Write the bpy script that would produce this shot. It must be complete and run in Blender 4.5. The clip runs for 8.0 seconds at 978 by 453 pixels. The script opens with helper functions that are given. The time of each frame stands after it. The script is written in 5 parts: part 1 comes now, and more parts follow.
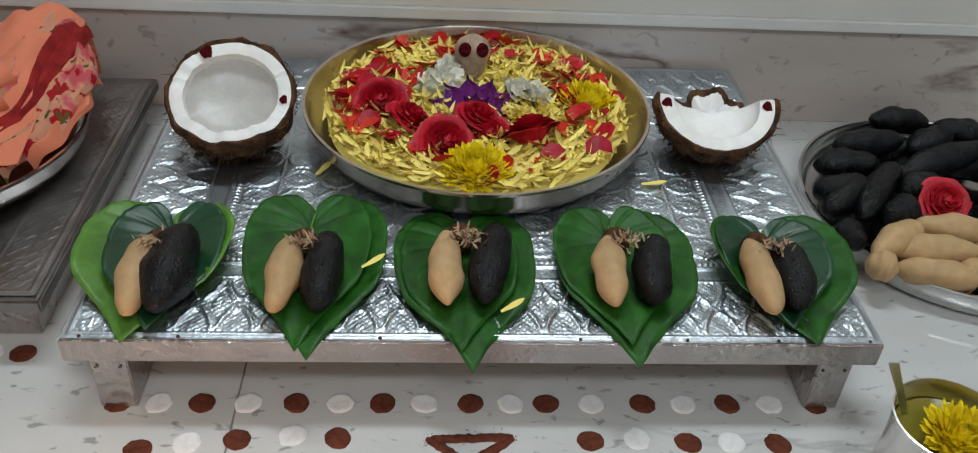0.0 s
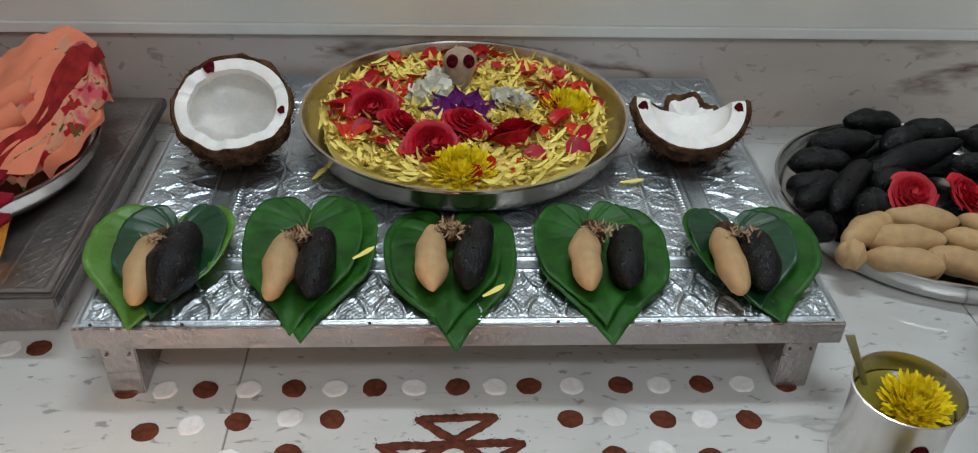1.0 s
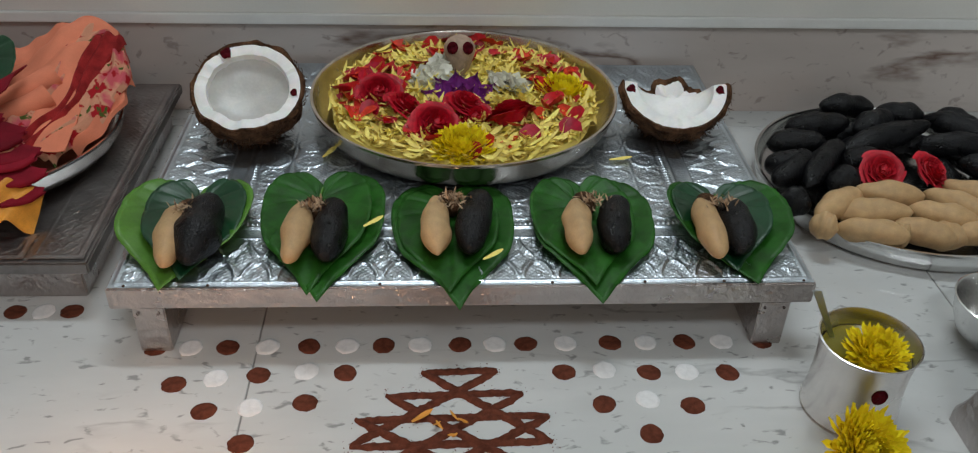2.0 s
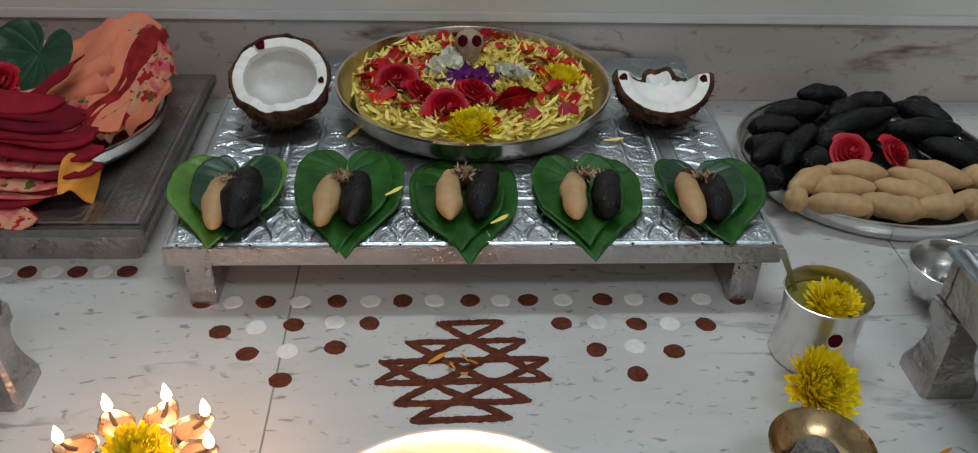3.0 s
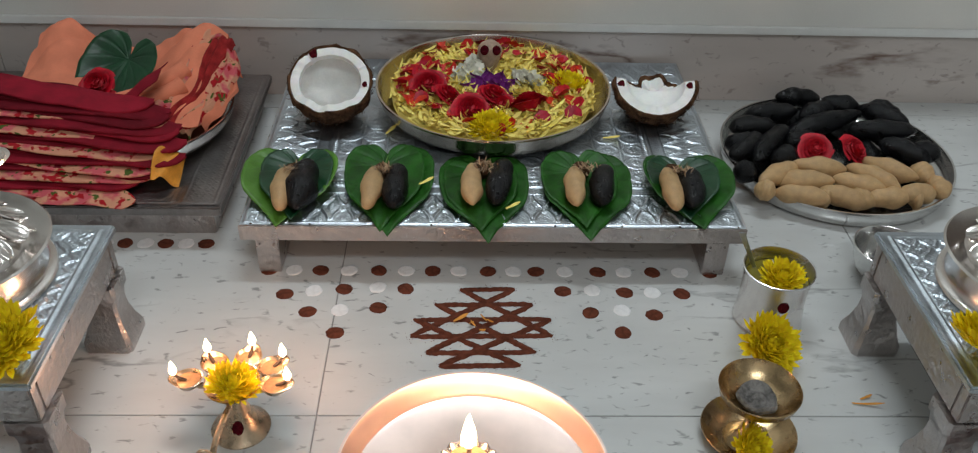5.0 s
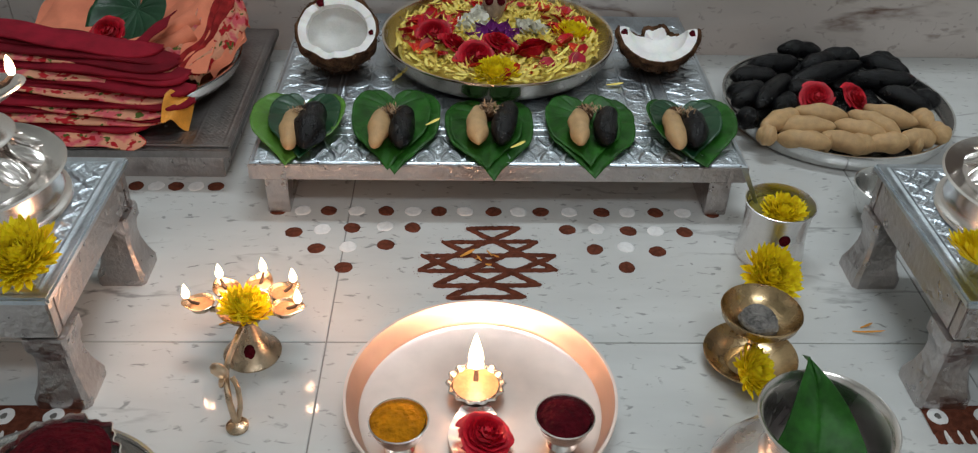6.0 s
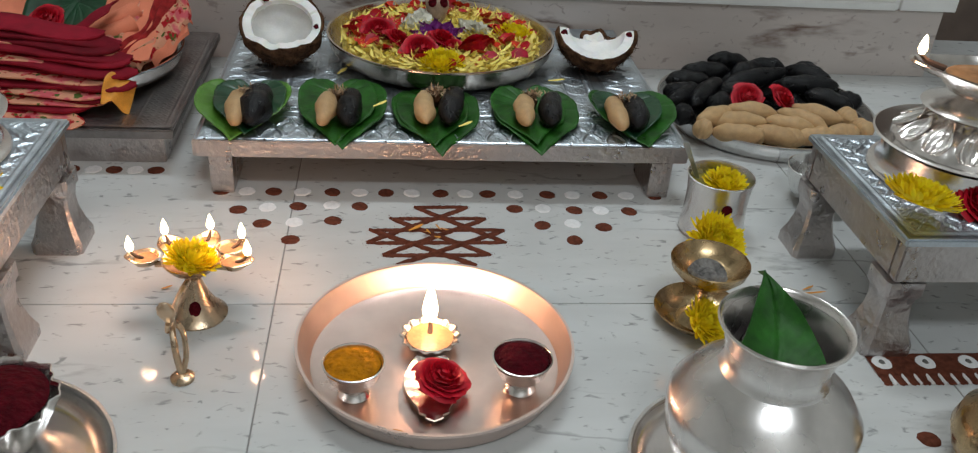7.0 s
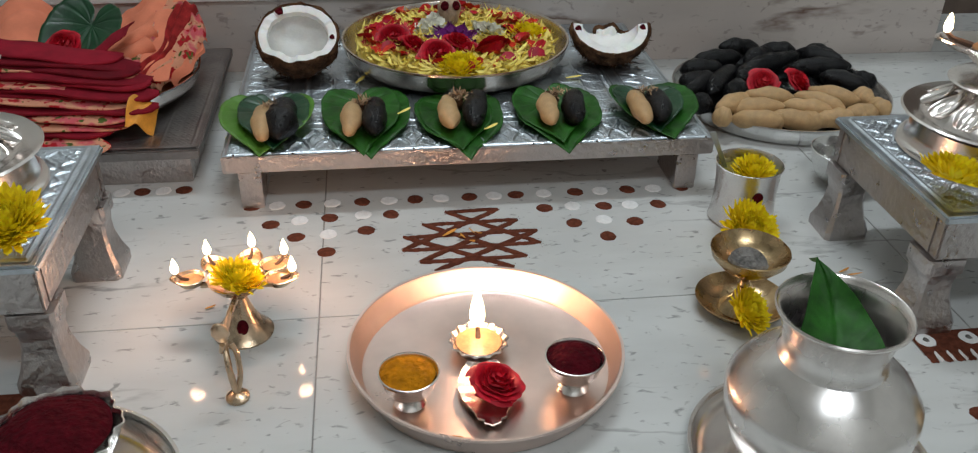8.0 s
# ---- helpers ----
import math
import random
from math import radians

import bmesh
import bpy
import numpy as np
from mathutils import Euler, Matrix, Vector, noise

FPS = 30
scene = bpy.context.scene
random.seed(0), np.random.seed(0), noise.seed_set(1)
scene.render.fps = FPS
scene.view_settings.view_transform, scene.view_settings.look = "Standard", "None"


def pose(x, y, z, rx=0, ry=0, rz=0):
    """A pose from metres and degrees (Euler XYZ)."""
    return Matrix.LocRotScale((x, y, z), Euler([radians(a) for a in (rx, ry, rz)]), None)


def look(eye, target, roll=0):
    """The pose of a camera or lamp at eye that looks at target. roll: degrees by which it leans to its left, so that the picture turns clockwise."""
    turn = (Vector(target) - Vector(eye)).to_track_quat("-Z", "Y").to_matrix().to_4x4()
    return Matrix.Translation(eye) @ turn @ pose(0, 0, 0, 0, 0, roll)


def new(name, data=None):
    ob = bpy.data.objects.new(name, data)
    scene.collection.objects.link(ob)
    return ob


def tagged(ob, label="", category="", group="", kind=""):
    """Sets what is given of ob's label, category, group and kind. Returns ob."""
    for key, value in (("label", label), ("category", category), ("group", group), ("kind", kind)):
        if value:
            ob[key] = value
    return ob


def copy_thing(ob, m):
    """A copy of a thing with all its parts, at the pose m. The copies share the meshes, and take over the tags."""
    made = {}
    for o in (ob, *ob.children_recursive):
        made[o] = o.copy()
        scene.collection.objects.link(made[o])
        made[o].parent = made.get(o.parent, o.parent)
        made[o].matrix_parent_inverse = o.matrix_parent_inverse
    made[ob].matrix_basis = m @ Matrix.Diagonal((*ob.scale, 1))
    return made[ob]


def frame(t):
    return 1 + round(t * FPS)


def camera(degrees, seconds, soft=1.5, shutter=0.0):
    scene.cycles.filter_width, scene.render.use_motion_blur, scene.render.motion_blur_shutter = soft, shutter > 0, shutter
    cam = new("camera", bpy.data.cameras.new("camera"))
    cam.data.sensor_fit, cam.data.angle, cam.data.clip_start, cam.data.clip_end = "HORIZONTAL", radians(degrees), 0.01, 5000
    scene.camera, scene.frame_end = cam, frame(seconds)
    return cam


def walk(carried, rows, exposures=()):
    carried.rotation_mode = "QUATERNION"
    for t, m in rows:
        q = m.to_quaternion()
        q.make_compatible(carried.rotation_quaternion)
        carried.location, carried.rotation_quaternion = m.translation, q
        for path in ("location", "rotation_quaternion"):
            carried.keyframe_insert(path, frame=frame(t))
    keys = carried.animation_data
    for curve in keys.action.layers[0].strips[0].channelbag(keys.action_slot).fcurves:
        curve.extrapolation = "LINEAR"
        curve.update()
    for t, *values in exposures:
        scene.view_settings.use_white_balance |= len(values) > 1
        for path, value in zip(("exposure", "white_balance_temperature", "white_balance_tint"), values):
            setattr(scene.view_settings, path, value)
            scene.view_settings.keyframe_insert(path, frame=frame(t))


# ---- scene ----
cam = camera(56.8, 8.0, soft=1.15)
PATH = [
    (0, (-0.039, -0.441, 0.492), (0.097, 1.16, -0.699), 3.8),
    (0.5, (-0.013, -0.475, 0.486), (0.104, 1.164, -0.655), 3.2),
    (1, (-0.017, -0.495, 0.494), (0.085, 1.15, -0.639), 1.9),
    (1.5, (-0.023, -0.521, 0.501), (0.096, 1.123, -0.631), 2.1),
    (3, (-0.033, -0.658, 0.538), (0.073, 0.991, -0.589), 1.9),
    (3.5, (-0.043, -0.71, 0.569), (0.052, 0.952, -0.541), 2.0),
    (4, (-0.032, -0.737, 0.601), (0.034, 0.9, -0.547), 1.9),
    (5.3, (-0.046, -0.817, 0.655), (0.019, 0.799, -0.522), 1.8),
    (5.5, (-0.051, -0.826, 0.656), (0.027, 0.788, -0.523), 2.1),
    (6, (-0.042, -0.849, 0.608), (0.017, 0.761, -0.577), 1.6),
    (6.5, (-0.061, -0.885, 0.55), (0.112, 0.816, -0.488), 3.5),
    (7, (-0.068, -0.916, 0.508), (0.157, 0.789, -0.513), 4.3),
    (7.5, (-0.086, -0.933, 0.512), (0.111, 0.809, -0.451), 2.3),
    (8, (-0.11, -0.911, 0.514), (0.127, 0.787, -0.515), 1.2),
]
walk(cam, [(t, look(eye, target, roll)) for t, eye, target, roll in PATH], [(0, 0.05), (0.5, 0.08), (1.0, -0.05), (1.5, -0.10), (3, -0.37), (4, -0.34), (5.5, -0.21), (7, -0.13), (8, -0.13)])

# ---- light ----
world = bpy.data.worlds.new("world")
scene.world = world
world.use_nodes = True
world.node_tree.nodes["Background"].inputs[0].default_value = (0.75, 0.85, 1.0, 1)
world.node_tree.nodes["Background"].inputs[1].default_value = 0.03


def lamp(name, kind, energy, color, m, size=0.1, size_y=0.0):
    data = bpy.data.lights.new(name, kind)
    data.energy, data.color = energy, color
    if kind == "AREA":
        data.shape, data.size, data.size_y = "RECTANGLE", size, size_y
    else:
        data.shadow_soft_size = size
    ob = new(name, data)
    ob.matrix_world = m
    return ob


lamp("tube_light", "AREA", 24.0, (0.86, 0.95, 1.0), look((0.1, 0.62, 2.60), (0.0, 0.1, 0.0)), 1.2, 0.10)
# added fill from the front that lifts the wall and front faces, no seen lamp
lamp("front_fill", "AREA", 24.5, (0.88, 0.95, 1.0), look((0.35, -1.75, 2.62), (0.35, -1.5, 0.0)), 1.2, 0.4)
FLAME = (1.0, 0.50, 0.31)

# ---- materials ----


def mat(name, col, rough=0.5, metal=0.0, var=0.12, scale=30.0, bump=0.15, fine=400.0, rnd=0.0, spec=0.5, col2=None, sss=0.0, coat=0.0, depth=0.001, rvar=0.12):
    """A surface with colour variation at two sizes, uneven gloss and a fine relief."""
    m = bpy.data.materials.new(name)
    m.use_nodes = True
    n, l = m.node_tree.nodes, m.node_tree.links
    b = n["Principled BSDF"]
    b.inputs["Roughness"].default_value, b.inputs["Metallic"].default_value = rough, metal
    b.inputs["Specular IOR Level"].default_value = spec
    b.inputs["Coat Weight"].default_value = coat
    if sss:
        b.inputs["Subsurface Weight"].default_value = sss
        b.inputs["Subsurface Radius"].default_value = (0.004, 0.002, 0.001)
    tc = n.new("ShaderNodeTexCoord")
    big, small = n.new("ShaderNodeTexNoise"), n.new("ShaderNodeTexNoise")
    big.inputs["Scale"].default_value, small.inputs["Scale"].default_value = scale, fine
    big.inputs["Detail"].default_value, small.inputs["Detail"].default_value = 5, 3
    l.new(tc.outputs["Object"], big.inputs["Vector"])
    l.new(tc.outputs["Object"], small.inputs["Vector"])
    mix = n.new("ShaderNodeMix")
    mix.data_type = "RGBA"
    a = tuple(max(0.0, c * (1 - var)) for c in col) + (1,)
    z = (tuple(col2) if col2 else tuple(min(1.0, c * (1 + var)) for c in col)) + (1,)
    mix.inputs["A"].default_value, mix.inputs["B"].default_value = a, z
    ramp = n.new("ShaderNodeMapRange")
    ramp.inputs["From Min"].default_value, ramp.inputs["From Max"].default_value = 0.32, 0.68
    add = n.new("ShaderNodeMath")
    add.operation = "MULTIPLY_ADD"
    add.inputs[1].default_value, add.inputs[2].default_value = 0.35, -0.17
    l.new(small.outputs["Fac"], add.inputs[0])
    sm = n.new("ShaderNodeMath")
    l.new(big.outputs["Fac"], sm.inputs[0])
    l.new(add.outputs[0], sm.inputs[1])
    l.new(sm.outputs[0], ramp.inputs["Value"])
    l.new(ramp.outputs["Result"], mix.inputs["Factor"])
    out = mix.outputs["Result"]
    if rnd:
        info, hs, mr = n.new("ShaderNodeObjectInfo"), n.new("ShaderNodeHueSaturation"), n.new("ShaderNodeMapRange")
        mr.inputs["To Min"].default_value, mr.inputs["To Max"].default_value = 1 - rnd, 1 + rnd
        l.new(info.outputs["Random"], mr.inputs["Value"])
        l.new(mr.outputs["Result"], hs.inputs["Value"])
        l.new(out, hs.inputs["Color"])
        out = hs.outputs["Color"]
    l.new(out, b.inputs["Base Color"])
    rr = n.new("ShaderNodeMapRange")
    rr.inputs["To Min"].default_value, rr.inputs["To Max"].default_value = max(0.02, rough - rvar), min(1, rough + rvar)
    l.new(big.outputs["Fac"], rr.inputs["Value"])
    l.new(rr.outputs["Result"], b.inputs["Roughness"])
    if bump:
        bp = n.new("ShaderNodeBump")
        bp.inputs["Strength"].default_value, bp.inputs["Distance"].default_value = bump, depth
        l.new(small.outputs["Fac"], bp.inputs["Height"])
        l.new(bp.outputs["Normal"], b.inputs["Normal"])
    return m


def island(m, amount=0.25, hue=0.02):
    """Varies a material from petal to petal of one joined mesh."""
    n, l = m.node_tree.nodes, m.node_tree.links
    b = n["Principled BSDF"]
    src = b.inputs["Base Color"].links[0].from_socket
    geo, hs, mr, mh = n.new("ShaderNodeNewGeometry"), n.new("ShaderNodeHueSaturation"), n.new("ShaderNodeMapRange"), n.new("ShaderNodeMapRange")
    mr.inputs["To Min"].default_value, mr.inputs["To Max"].default_value = 1 - amount, 1 + amount
    mh.inputs["To Min"].default_value, mh.inputs["To Max"].default_value = 0.5 - hue, 0.5 + hue
    l.new(geo.outputs["Random Per Island"], mr.inputs["Value"])
    l.new(geo.outputs["Random Per Island"], mh.inputs["Value"])
    l.new(mr.outputs["Result"], hs.inputs["Value"])
    l.new(mh.outputs["Result"], hs.inputs["Hue"])
    l.new(src, hs.inputs["Color"])
    l.new(hs.outputs["Color"], b.inputs["Base Color"])
    return m


def marble(name, base, vein, speck, rough, vscale=3.0, strength=0.6, thin=0.013):
    m = bpy.data.materials.new(name)
    m.use_nodes = True
    n, l = m.node_tree.nodes, m.node_tree.links
    b = n["Principled BSDF"]
    geo = n.new("ShaderNodeNewGeometry")
    warp, cloud = n.new("ShaderNodeTexNoise"), n.new("ShaderNodeTexNoise")
    warp.inputs["Scale"].default_value, warp.inputs["Detail"].default_value = vscale, 6
    cloud.inputs["Scale"].default_value, cloud.inputs["Detail"].default_value = vscale * 1.7, 8
    mp = n.new("ShaderNodeMapping")
    mp.inputs["Scale"].default_value = (0.7, 2.4, 2.4)
    mp.inputs["Rotation"].default_value = (0.3, 0.2, 0.35)
    l.new(geo.outputs["Position"], mp.inputs["Vector"])
    l.new(mp.outputs["Vector"], warp.inputs["Vector"])
    l.new(mp.outputs["Vector"], cloud.inputs["Vector"])

    def line(src, at, width):
        d, a, r = n.new("ShaderNodeMath"), n.new("ShaderNodeMath"), n.new("ShaderNodeMapRange")
        d.operation, a.operation = "SUBTRACT", "ABSOLUTE"
        d.inputs[1].default_value = at
        l.new(src, d.inputs[0])
        l.new(d.outputs[0], a.inputs[0])
        l.new(a.outputs[0], r.inputs["Value"])
        r.inputs["From Min"].default_value, r.inputs["From Max"].default_value = 0.0, width
        r.inputs["To Min"].default_value, r.inputs["To Max"].default_value = 1.0, 0.0
        return r.outputs["Result"]

    gate = n.new("ShaderNodeMapRange")
    gate.inputs["From Min"].default_value, gate.inputs["From Max"].default_value = 0.47, 0.62
    l.new(cloud.outputs["Fac"], gate.inputs["Value"])
    v = n.new("ShaderNodeMath")
    v.operation = "MULTIPLY"
    l.new(line(warp.outputs["Fac"], 0.5, thin), v.inputs[0])
    l.new(gate.outputs["Result"], v.inputs[1])
    m1 = n.new("ShaderNodeMix")
    m1.data_type = "RGBA"
    m1.inputs["A"].default_value = tuple(c * 0.88 for c in base) + (1,)
    m1.inputs["B"].default_value = tuple(base) + (1,)
    cr = n.new("ShaderNodeMapRange")
    cr.inputs["From Min"].default_value, cr.inputs["From Max"].default_value = 0.35, 0.6
    l.new(cloud.outputs["Fac"], cr.inputs["Value"])
    l.new(cr.outputs["Result"], m1.inputs["Factor"])
    m2 = n.new("ShaderNodeMix")
    m2.data_type = "RGBA"
    m2.inputs["B"].default_value = tuple(vein) + (1,)
    vs = n.new("ShaderNodeMath")
    vs.operation = "MULTIPLY"
    vs.inputs[1].default_value = strength
    l.new(v.outputs[0], vs.inputs[0])
    l.new(vs.outputs[0], m2.inputs["Factor"])
    l.new(m1.outputs["Result"], m2.inputs["A"])
    # short dark flecks that lie along the grain
    mp2, sp, g2 = n.new("ShaderNodeMapping"), n.new("ShaderNodeTexNoise"), n.new("ShaderNodeMapRange")
    mp2.inputs["Scale"].default_value = (62, 130, 90)
    mp2.inputs["Rotation"].default_value = (0, 0, -0.5)
    sp.inputs["Scale"].default_value, sp.inputs["Detail"].default_value = 1.0, 5
    sp.inputs["Distortion"].default_value = 0.6
    l.new(geo.outputs["Position"], mp2.inputs["Vector"])
    l.new(mp2.outputs["Vector"], sp.inputs["Vector"])
    g2.inputs["From Min"].default_value, g2.inputs["From Max"].default_value = 0.615, 0.70
    l.new(sp.outputs["Fac"], g2.inputs["Value"])
    g3 = n.new("ShaderNodeMath")
    g3.operation = "MULTIPLY"
    g3.inputs[1].default_value = 0.55
    l.new(g2.outputs["Result"], g3.inputs[0])
    m3 = n.new("ShaderNodeMix")
    m3.data_type = "RGBA"
    m3.inputs["B"].default_value = tuple(speck) + (1,)
    l.new(m2.outputs["Result"], m3.inputs["A"])
    l.new(g3.outputs[0], m3.inputs["Factor"])
    l.new(m3.outputs["Result"], b.inputs["Base Color"])
    rr = n.new("ShaderNodeMapRange")
    rr.inputs["To Min"].default_value, rr.inputs["To Max"].default_value = rough * 0.6, rough * 1.5
    l.new(cloud.outputs["Fac"], rr.inputs["Value"])
    l.new(rr.outputs["Result"], b.inputs["Roughness"])
    return m


FLOOR = marble("floor_marble", (0.62, 0.63, 0.62), (0.24, 0.24, 0.24), (0.10, 0.10, 0.10), 0.08, 3.6, 0.75)
DADO = marble("wall_marble", (0.61, 0.54, 0.50), (0.17, 0.10, 0.075), (0.26, 0.20, 0.18), 0.22, 3.4, 1.0, 0.028)
GROUT = mat("grout", (0.26, 0.25, 0.24), 0.8)
PAINT = mat("cream_laminate", (0.78, 0.77, 0.73), 0.35, var=0.04, scale=6, bump=0.03)
WHITE = mat("white_trim", (0.82, 0.82, 0.80), 0.4, var=0.04, scale=20, bump=0.03)
ROOM = mat("room_paint", (0.70, 0.69, 0.66), 0.7, var=0.05, scale=3, bump=0.05)
BROWN = mat("brown_laminate", (0.13, 0.09, 0.07), 0.4, var=0.25, scale=12)
# the blue cast of cool side light is put into this silver's colour
SILVER = mat("silver_sheet", (0.56, 0.615, 0.665), 0.36, 1.0, var=0.14, scale=30, bump=0.25, fine=330, depth=0.002, rvar=0.1)
HAMMER = mat("crumpled_silver_sheet", (0.50, 0.465, 0.455), 0.30, 1.0, var=0.08, scale=40, bump=0.55, fine=150, depth=0.004, rvar=0.1)
# silver darkened in its colour for the maroon cloth mirrored in the plinth top
DARKSILVER = mat("reflection_darkened_silver", (0.30, 0.28, 0.275), 0.36, 1.0, var=0.2, scale=20, bump=0.2, fine=200, rvar=0.1)
STEEL = mat("steel", (0.72, 0.72, 0.71), 0.2, 1.0, var=0.08, scale=20, bump=0.04, fine=90, rvar=0.08)
# tan tint holds warm stains and the petals' reflected colour together
WARMSTEEL = mat("stained_reflection_steel", (0.64, 0.58, 0.52), 0.25, 1.0, var=0.2, scale=14, bump=0.05, fine=90, rvar=0.1)
CONE = mat("pale_nut", (0.40, 0.28, 0.20), 0.7, var=0.25, scale=80)
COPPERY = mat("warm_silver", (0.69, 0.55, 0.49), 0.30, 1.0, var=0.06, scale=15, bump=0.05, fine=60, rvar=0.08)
BRIGHT = mat("polished_silver", (0.80, 0.76, 0.73), 0.22, 1.0, var=0.06, scale=15, bump=0.05, fine=60, rvar=0.08)
SATIN = mat("worn_silver", (0.78, 0.75, 0.73), 0.27, 1.0, var=0.08, scale=18, bump=0.05, fine=120, rvar=0.08)
BRASS = mat("brass", (0.50, 0.36, 0.20), 0.27, 1.0, var=0.22, scale=60, bump=0.1, fine=300)
PALEBRASS = mat("pale_brass", (0.56, 0.42, 0.29), 0.28, 1.0, var=0.2, scale=70, bump=0.15, fine=300)
LEAF = mat("betel_leaf", (0.014, 0.085, 0.007), 0.46, var=0.40, scale=45, bump=0.3, fine=200, rnd=0.2, spec=0.28)
LEAFPALE = mat("pale_betel_leaf", (0.085, 0.23, 0.022), 0.42, var=0.25, scale=35, bump=0.15, fine=260, rnd=0.1)
LEAFDARK = mat("dark_betel_leaf", (0.007, 0.050, 0.018), 0.36, var=0.3, scale=35, bump=0.15, fine=260)
BEIGE = mat("beige_dough", (0.51, 0.33, 0.165), 0.55, spec=0.3, var=0.12, scale=7, bump=0.15, fine=45, rnd=0.08, sss=0.1)
BLACK = mat("black_dough", (0.0040, 0.0042, 0.0052), 0.30, var=0.4, scale=9, bump=0.5, fine=38, rnd=0.25, depth=0.003, spec=0.25)
PINCH = mat("dried_shreds", (0.42, 0.28, 0.17), 0.8, var=0.4, scale=150)
HUSK = mat("coconut_husk", (0.050, 0.024, 0.013), 0.95, spec=0.1, var=0.55, scale=70, bump=0.9, fine=350, depth=0.003, col2=(0.15, 0.075, 0.04))
FLESH = mat("coconut_flesh", (0.87, 0.86, 0.84), 0.45, var=0.06, scale=60, bump=0.12, sss=0.2)
# flesh greyed in its colour for the shade inside the hollow
INNER = mat("shaded_coconut_hollow", (0.56, 0.54, 0.51), 0.35, var=0.08, scale=50, bump=0.08, sss=0.15)
YELLOWP = island(mat("pale_yellow_petal", (1.0, 0.80, 0.22), 0.6, spec=0.2, var=0.05, scale=120), 0.10, 0.010)
YELLOW = island(mat("yellow_petal", (1.0, 0.78, 0.02), 0.6, spec=0.2, var=0.05, scale=120), 0.08, 0.008)
RED = island(mat("red_petal", (0.55, 0.012, 0.014), 0.42, spec=0.35, var=0.25, scale=120), 0.3, 0.01)
CRIMSON = mat("crimson_petal", (0.47, 0.006, 0.020), 0.5, var=0.25, scale=120, rnd=0.25, spec=0.3)
SCARLET = mat("red_cotton", (0.27, 0.020, 0.020), 0.9, spec=0.12, var=0.35, scale=60, bump=0.3, fine=900)
PINKRED = mat("coral_red_petal", (0.54, 0.018, 0.034), 0.5, var=0.2, scale=120, rnd=0.2, spec=0.3)
PURPLE = mat("purple_petal", (0.17, 0.02, 0.19), 0.45, var=0.3, scale=120, rnd=0.2, spec=0.3)
WHITEP = island(mat("white_petal", (0.80, 0.78, 0.67), 0.5, var=0.1, scale=120), 0.1, 0.01)
RUST = mat("brown_powder", (0.125, 0.038, 0.022), 0.95, spec=0.1, var=0.3, scale=180, bump=0.8, fine=900)
CHALK = mat("white_powder", (0.80, 0.80, 0.80), 0.95, var=0.06, scale=180, bump=0.6, fine=900)
KUMKUM = mat("maroon_powder", (0.070, 0.003, 0.007), 0.95, spec=0.1, var=0.3, scale=120, bump=1.0, fine=170, depth=0.006)
TURMERIC = mat("turmeric_powder", (0.50, 0.19, 0.006), 0.95, spec=0.1, var=0.25, scale=120, bump=1.0, fine=170, depth=0.006)
WATER = mat("saffron_water", (0.20, 0.17, 0.02), 0.05, var=0.1, bump=0.0)
WICK = mat("burnt_wick", (0.05, 0.03, 0.02), 0.9)
OIL = mat("lamp_ghee", (0.34, 0.19, 0.09), 0.15, var=0.2, scale=80)
ASH = mat("ash", (0.17, 0.16, 0.15), 0.95, var=0.5, scale=90, bump=1.0, fine=350, depth=0.003)
PEACH = mat("peach_cotton", (0.71, 0.225, 0.13), 0.9, spec=0.15, var=0.08, scale=40, bump=0.3, fine=900)
MAROON = mat("maroon_silk", (0.19, 0.008, 0.018), 0.8, var=0.25, scale=40, bump=0.3, fine=900, spec=0.12, rnd=0.35)
GOLD = mat("ochre_border", (0.66, 0.28, 0.03), 0.6, var=0.2, scale=60, bump=0.3, fine=900)


def floral(name):
    """Cream cotton printed with pink and red blooms and green sprigs."""
    m = mat(name, (0.60, 0.28, 0.175), 0.9, spec=0.15, var=0.1, scale=40, bump=0.3, fine=900)
    n, l = m.node_tree.nodes, m.node_tree.links
    b = n["Principled BSDF"]
    src = b.inputs["Base Color"].links[0].from_socket
    tc = n.new("ShaderNodeTexCoord")
    for seed, scale, lo, hi, col in ((0.0, 55, 0.48, 0.60, (0.55, 0.10, 0.12)), (3.7, 75, 0.57, 0.61, (0.36, 0.012, 0.018)), (8.1, 90, 0.62, 0.65, (0.07, 0.10, 0.02))):
        mp, nz, mr, mx = n.new("ShaderNodeMapping"), n.new("ShaderNodeTexNoise"), n.new("ShaderNodeMapRange"), n.new("ShaderNodeMix")
        mp.inputs["Location"].default_value = (seed, seed * 2, seed * 3)
        l.new(tc.outputs["Object"], mp.inputs["Vector"])
        l.new(mp.outputs["Vector"], nz.inputs["Vector"])
        nz.inputs["Scale"].default_value = scale
        mr.inputs["From Min"].default_value, mr.inputs["From Max"].default_value = lo, hi
        l.new(nz.outputs["Fac"], mr.inputs["Value"])
        mx.data_type = "RGBA"
        mx.inputs["B"].default_value = (*col, 1)
        l.new(src, mx.inputs["A"])
        l.new(mr.outputs["Result"], mx.inputs["Factor"])
        src = mx.outputs["Result"]
    l.new(src, b.inputs["Base Color"])
    return m


FLORAL = floral("floral_cotton")


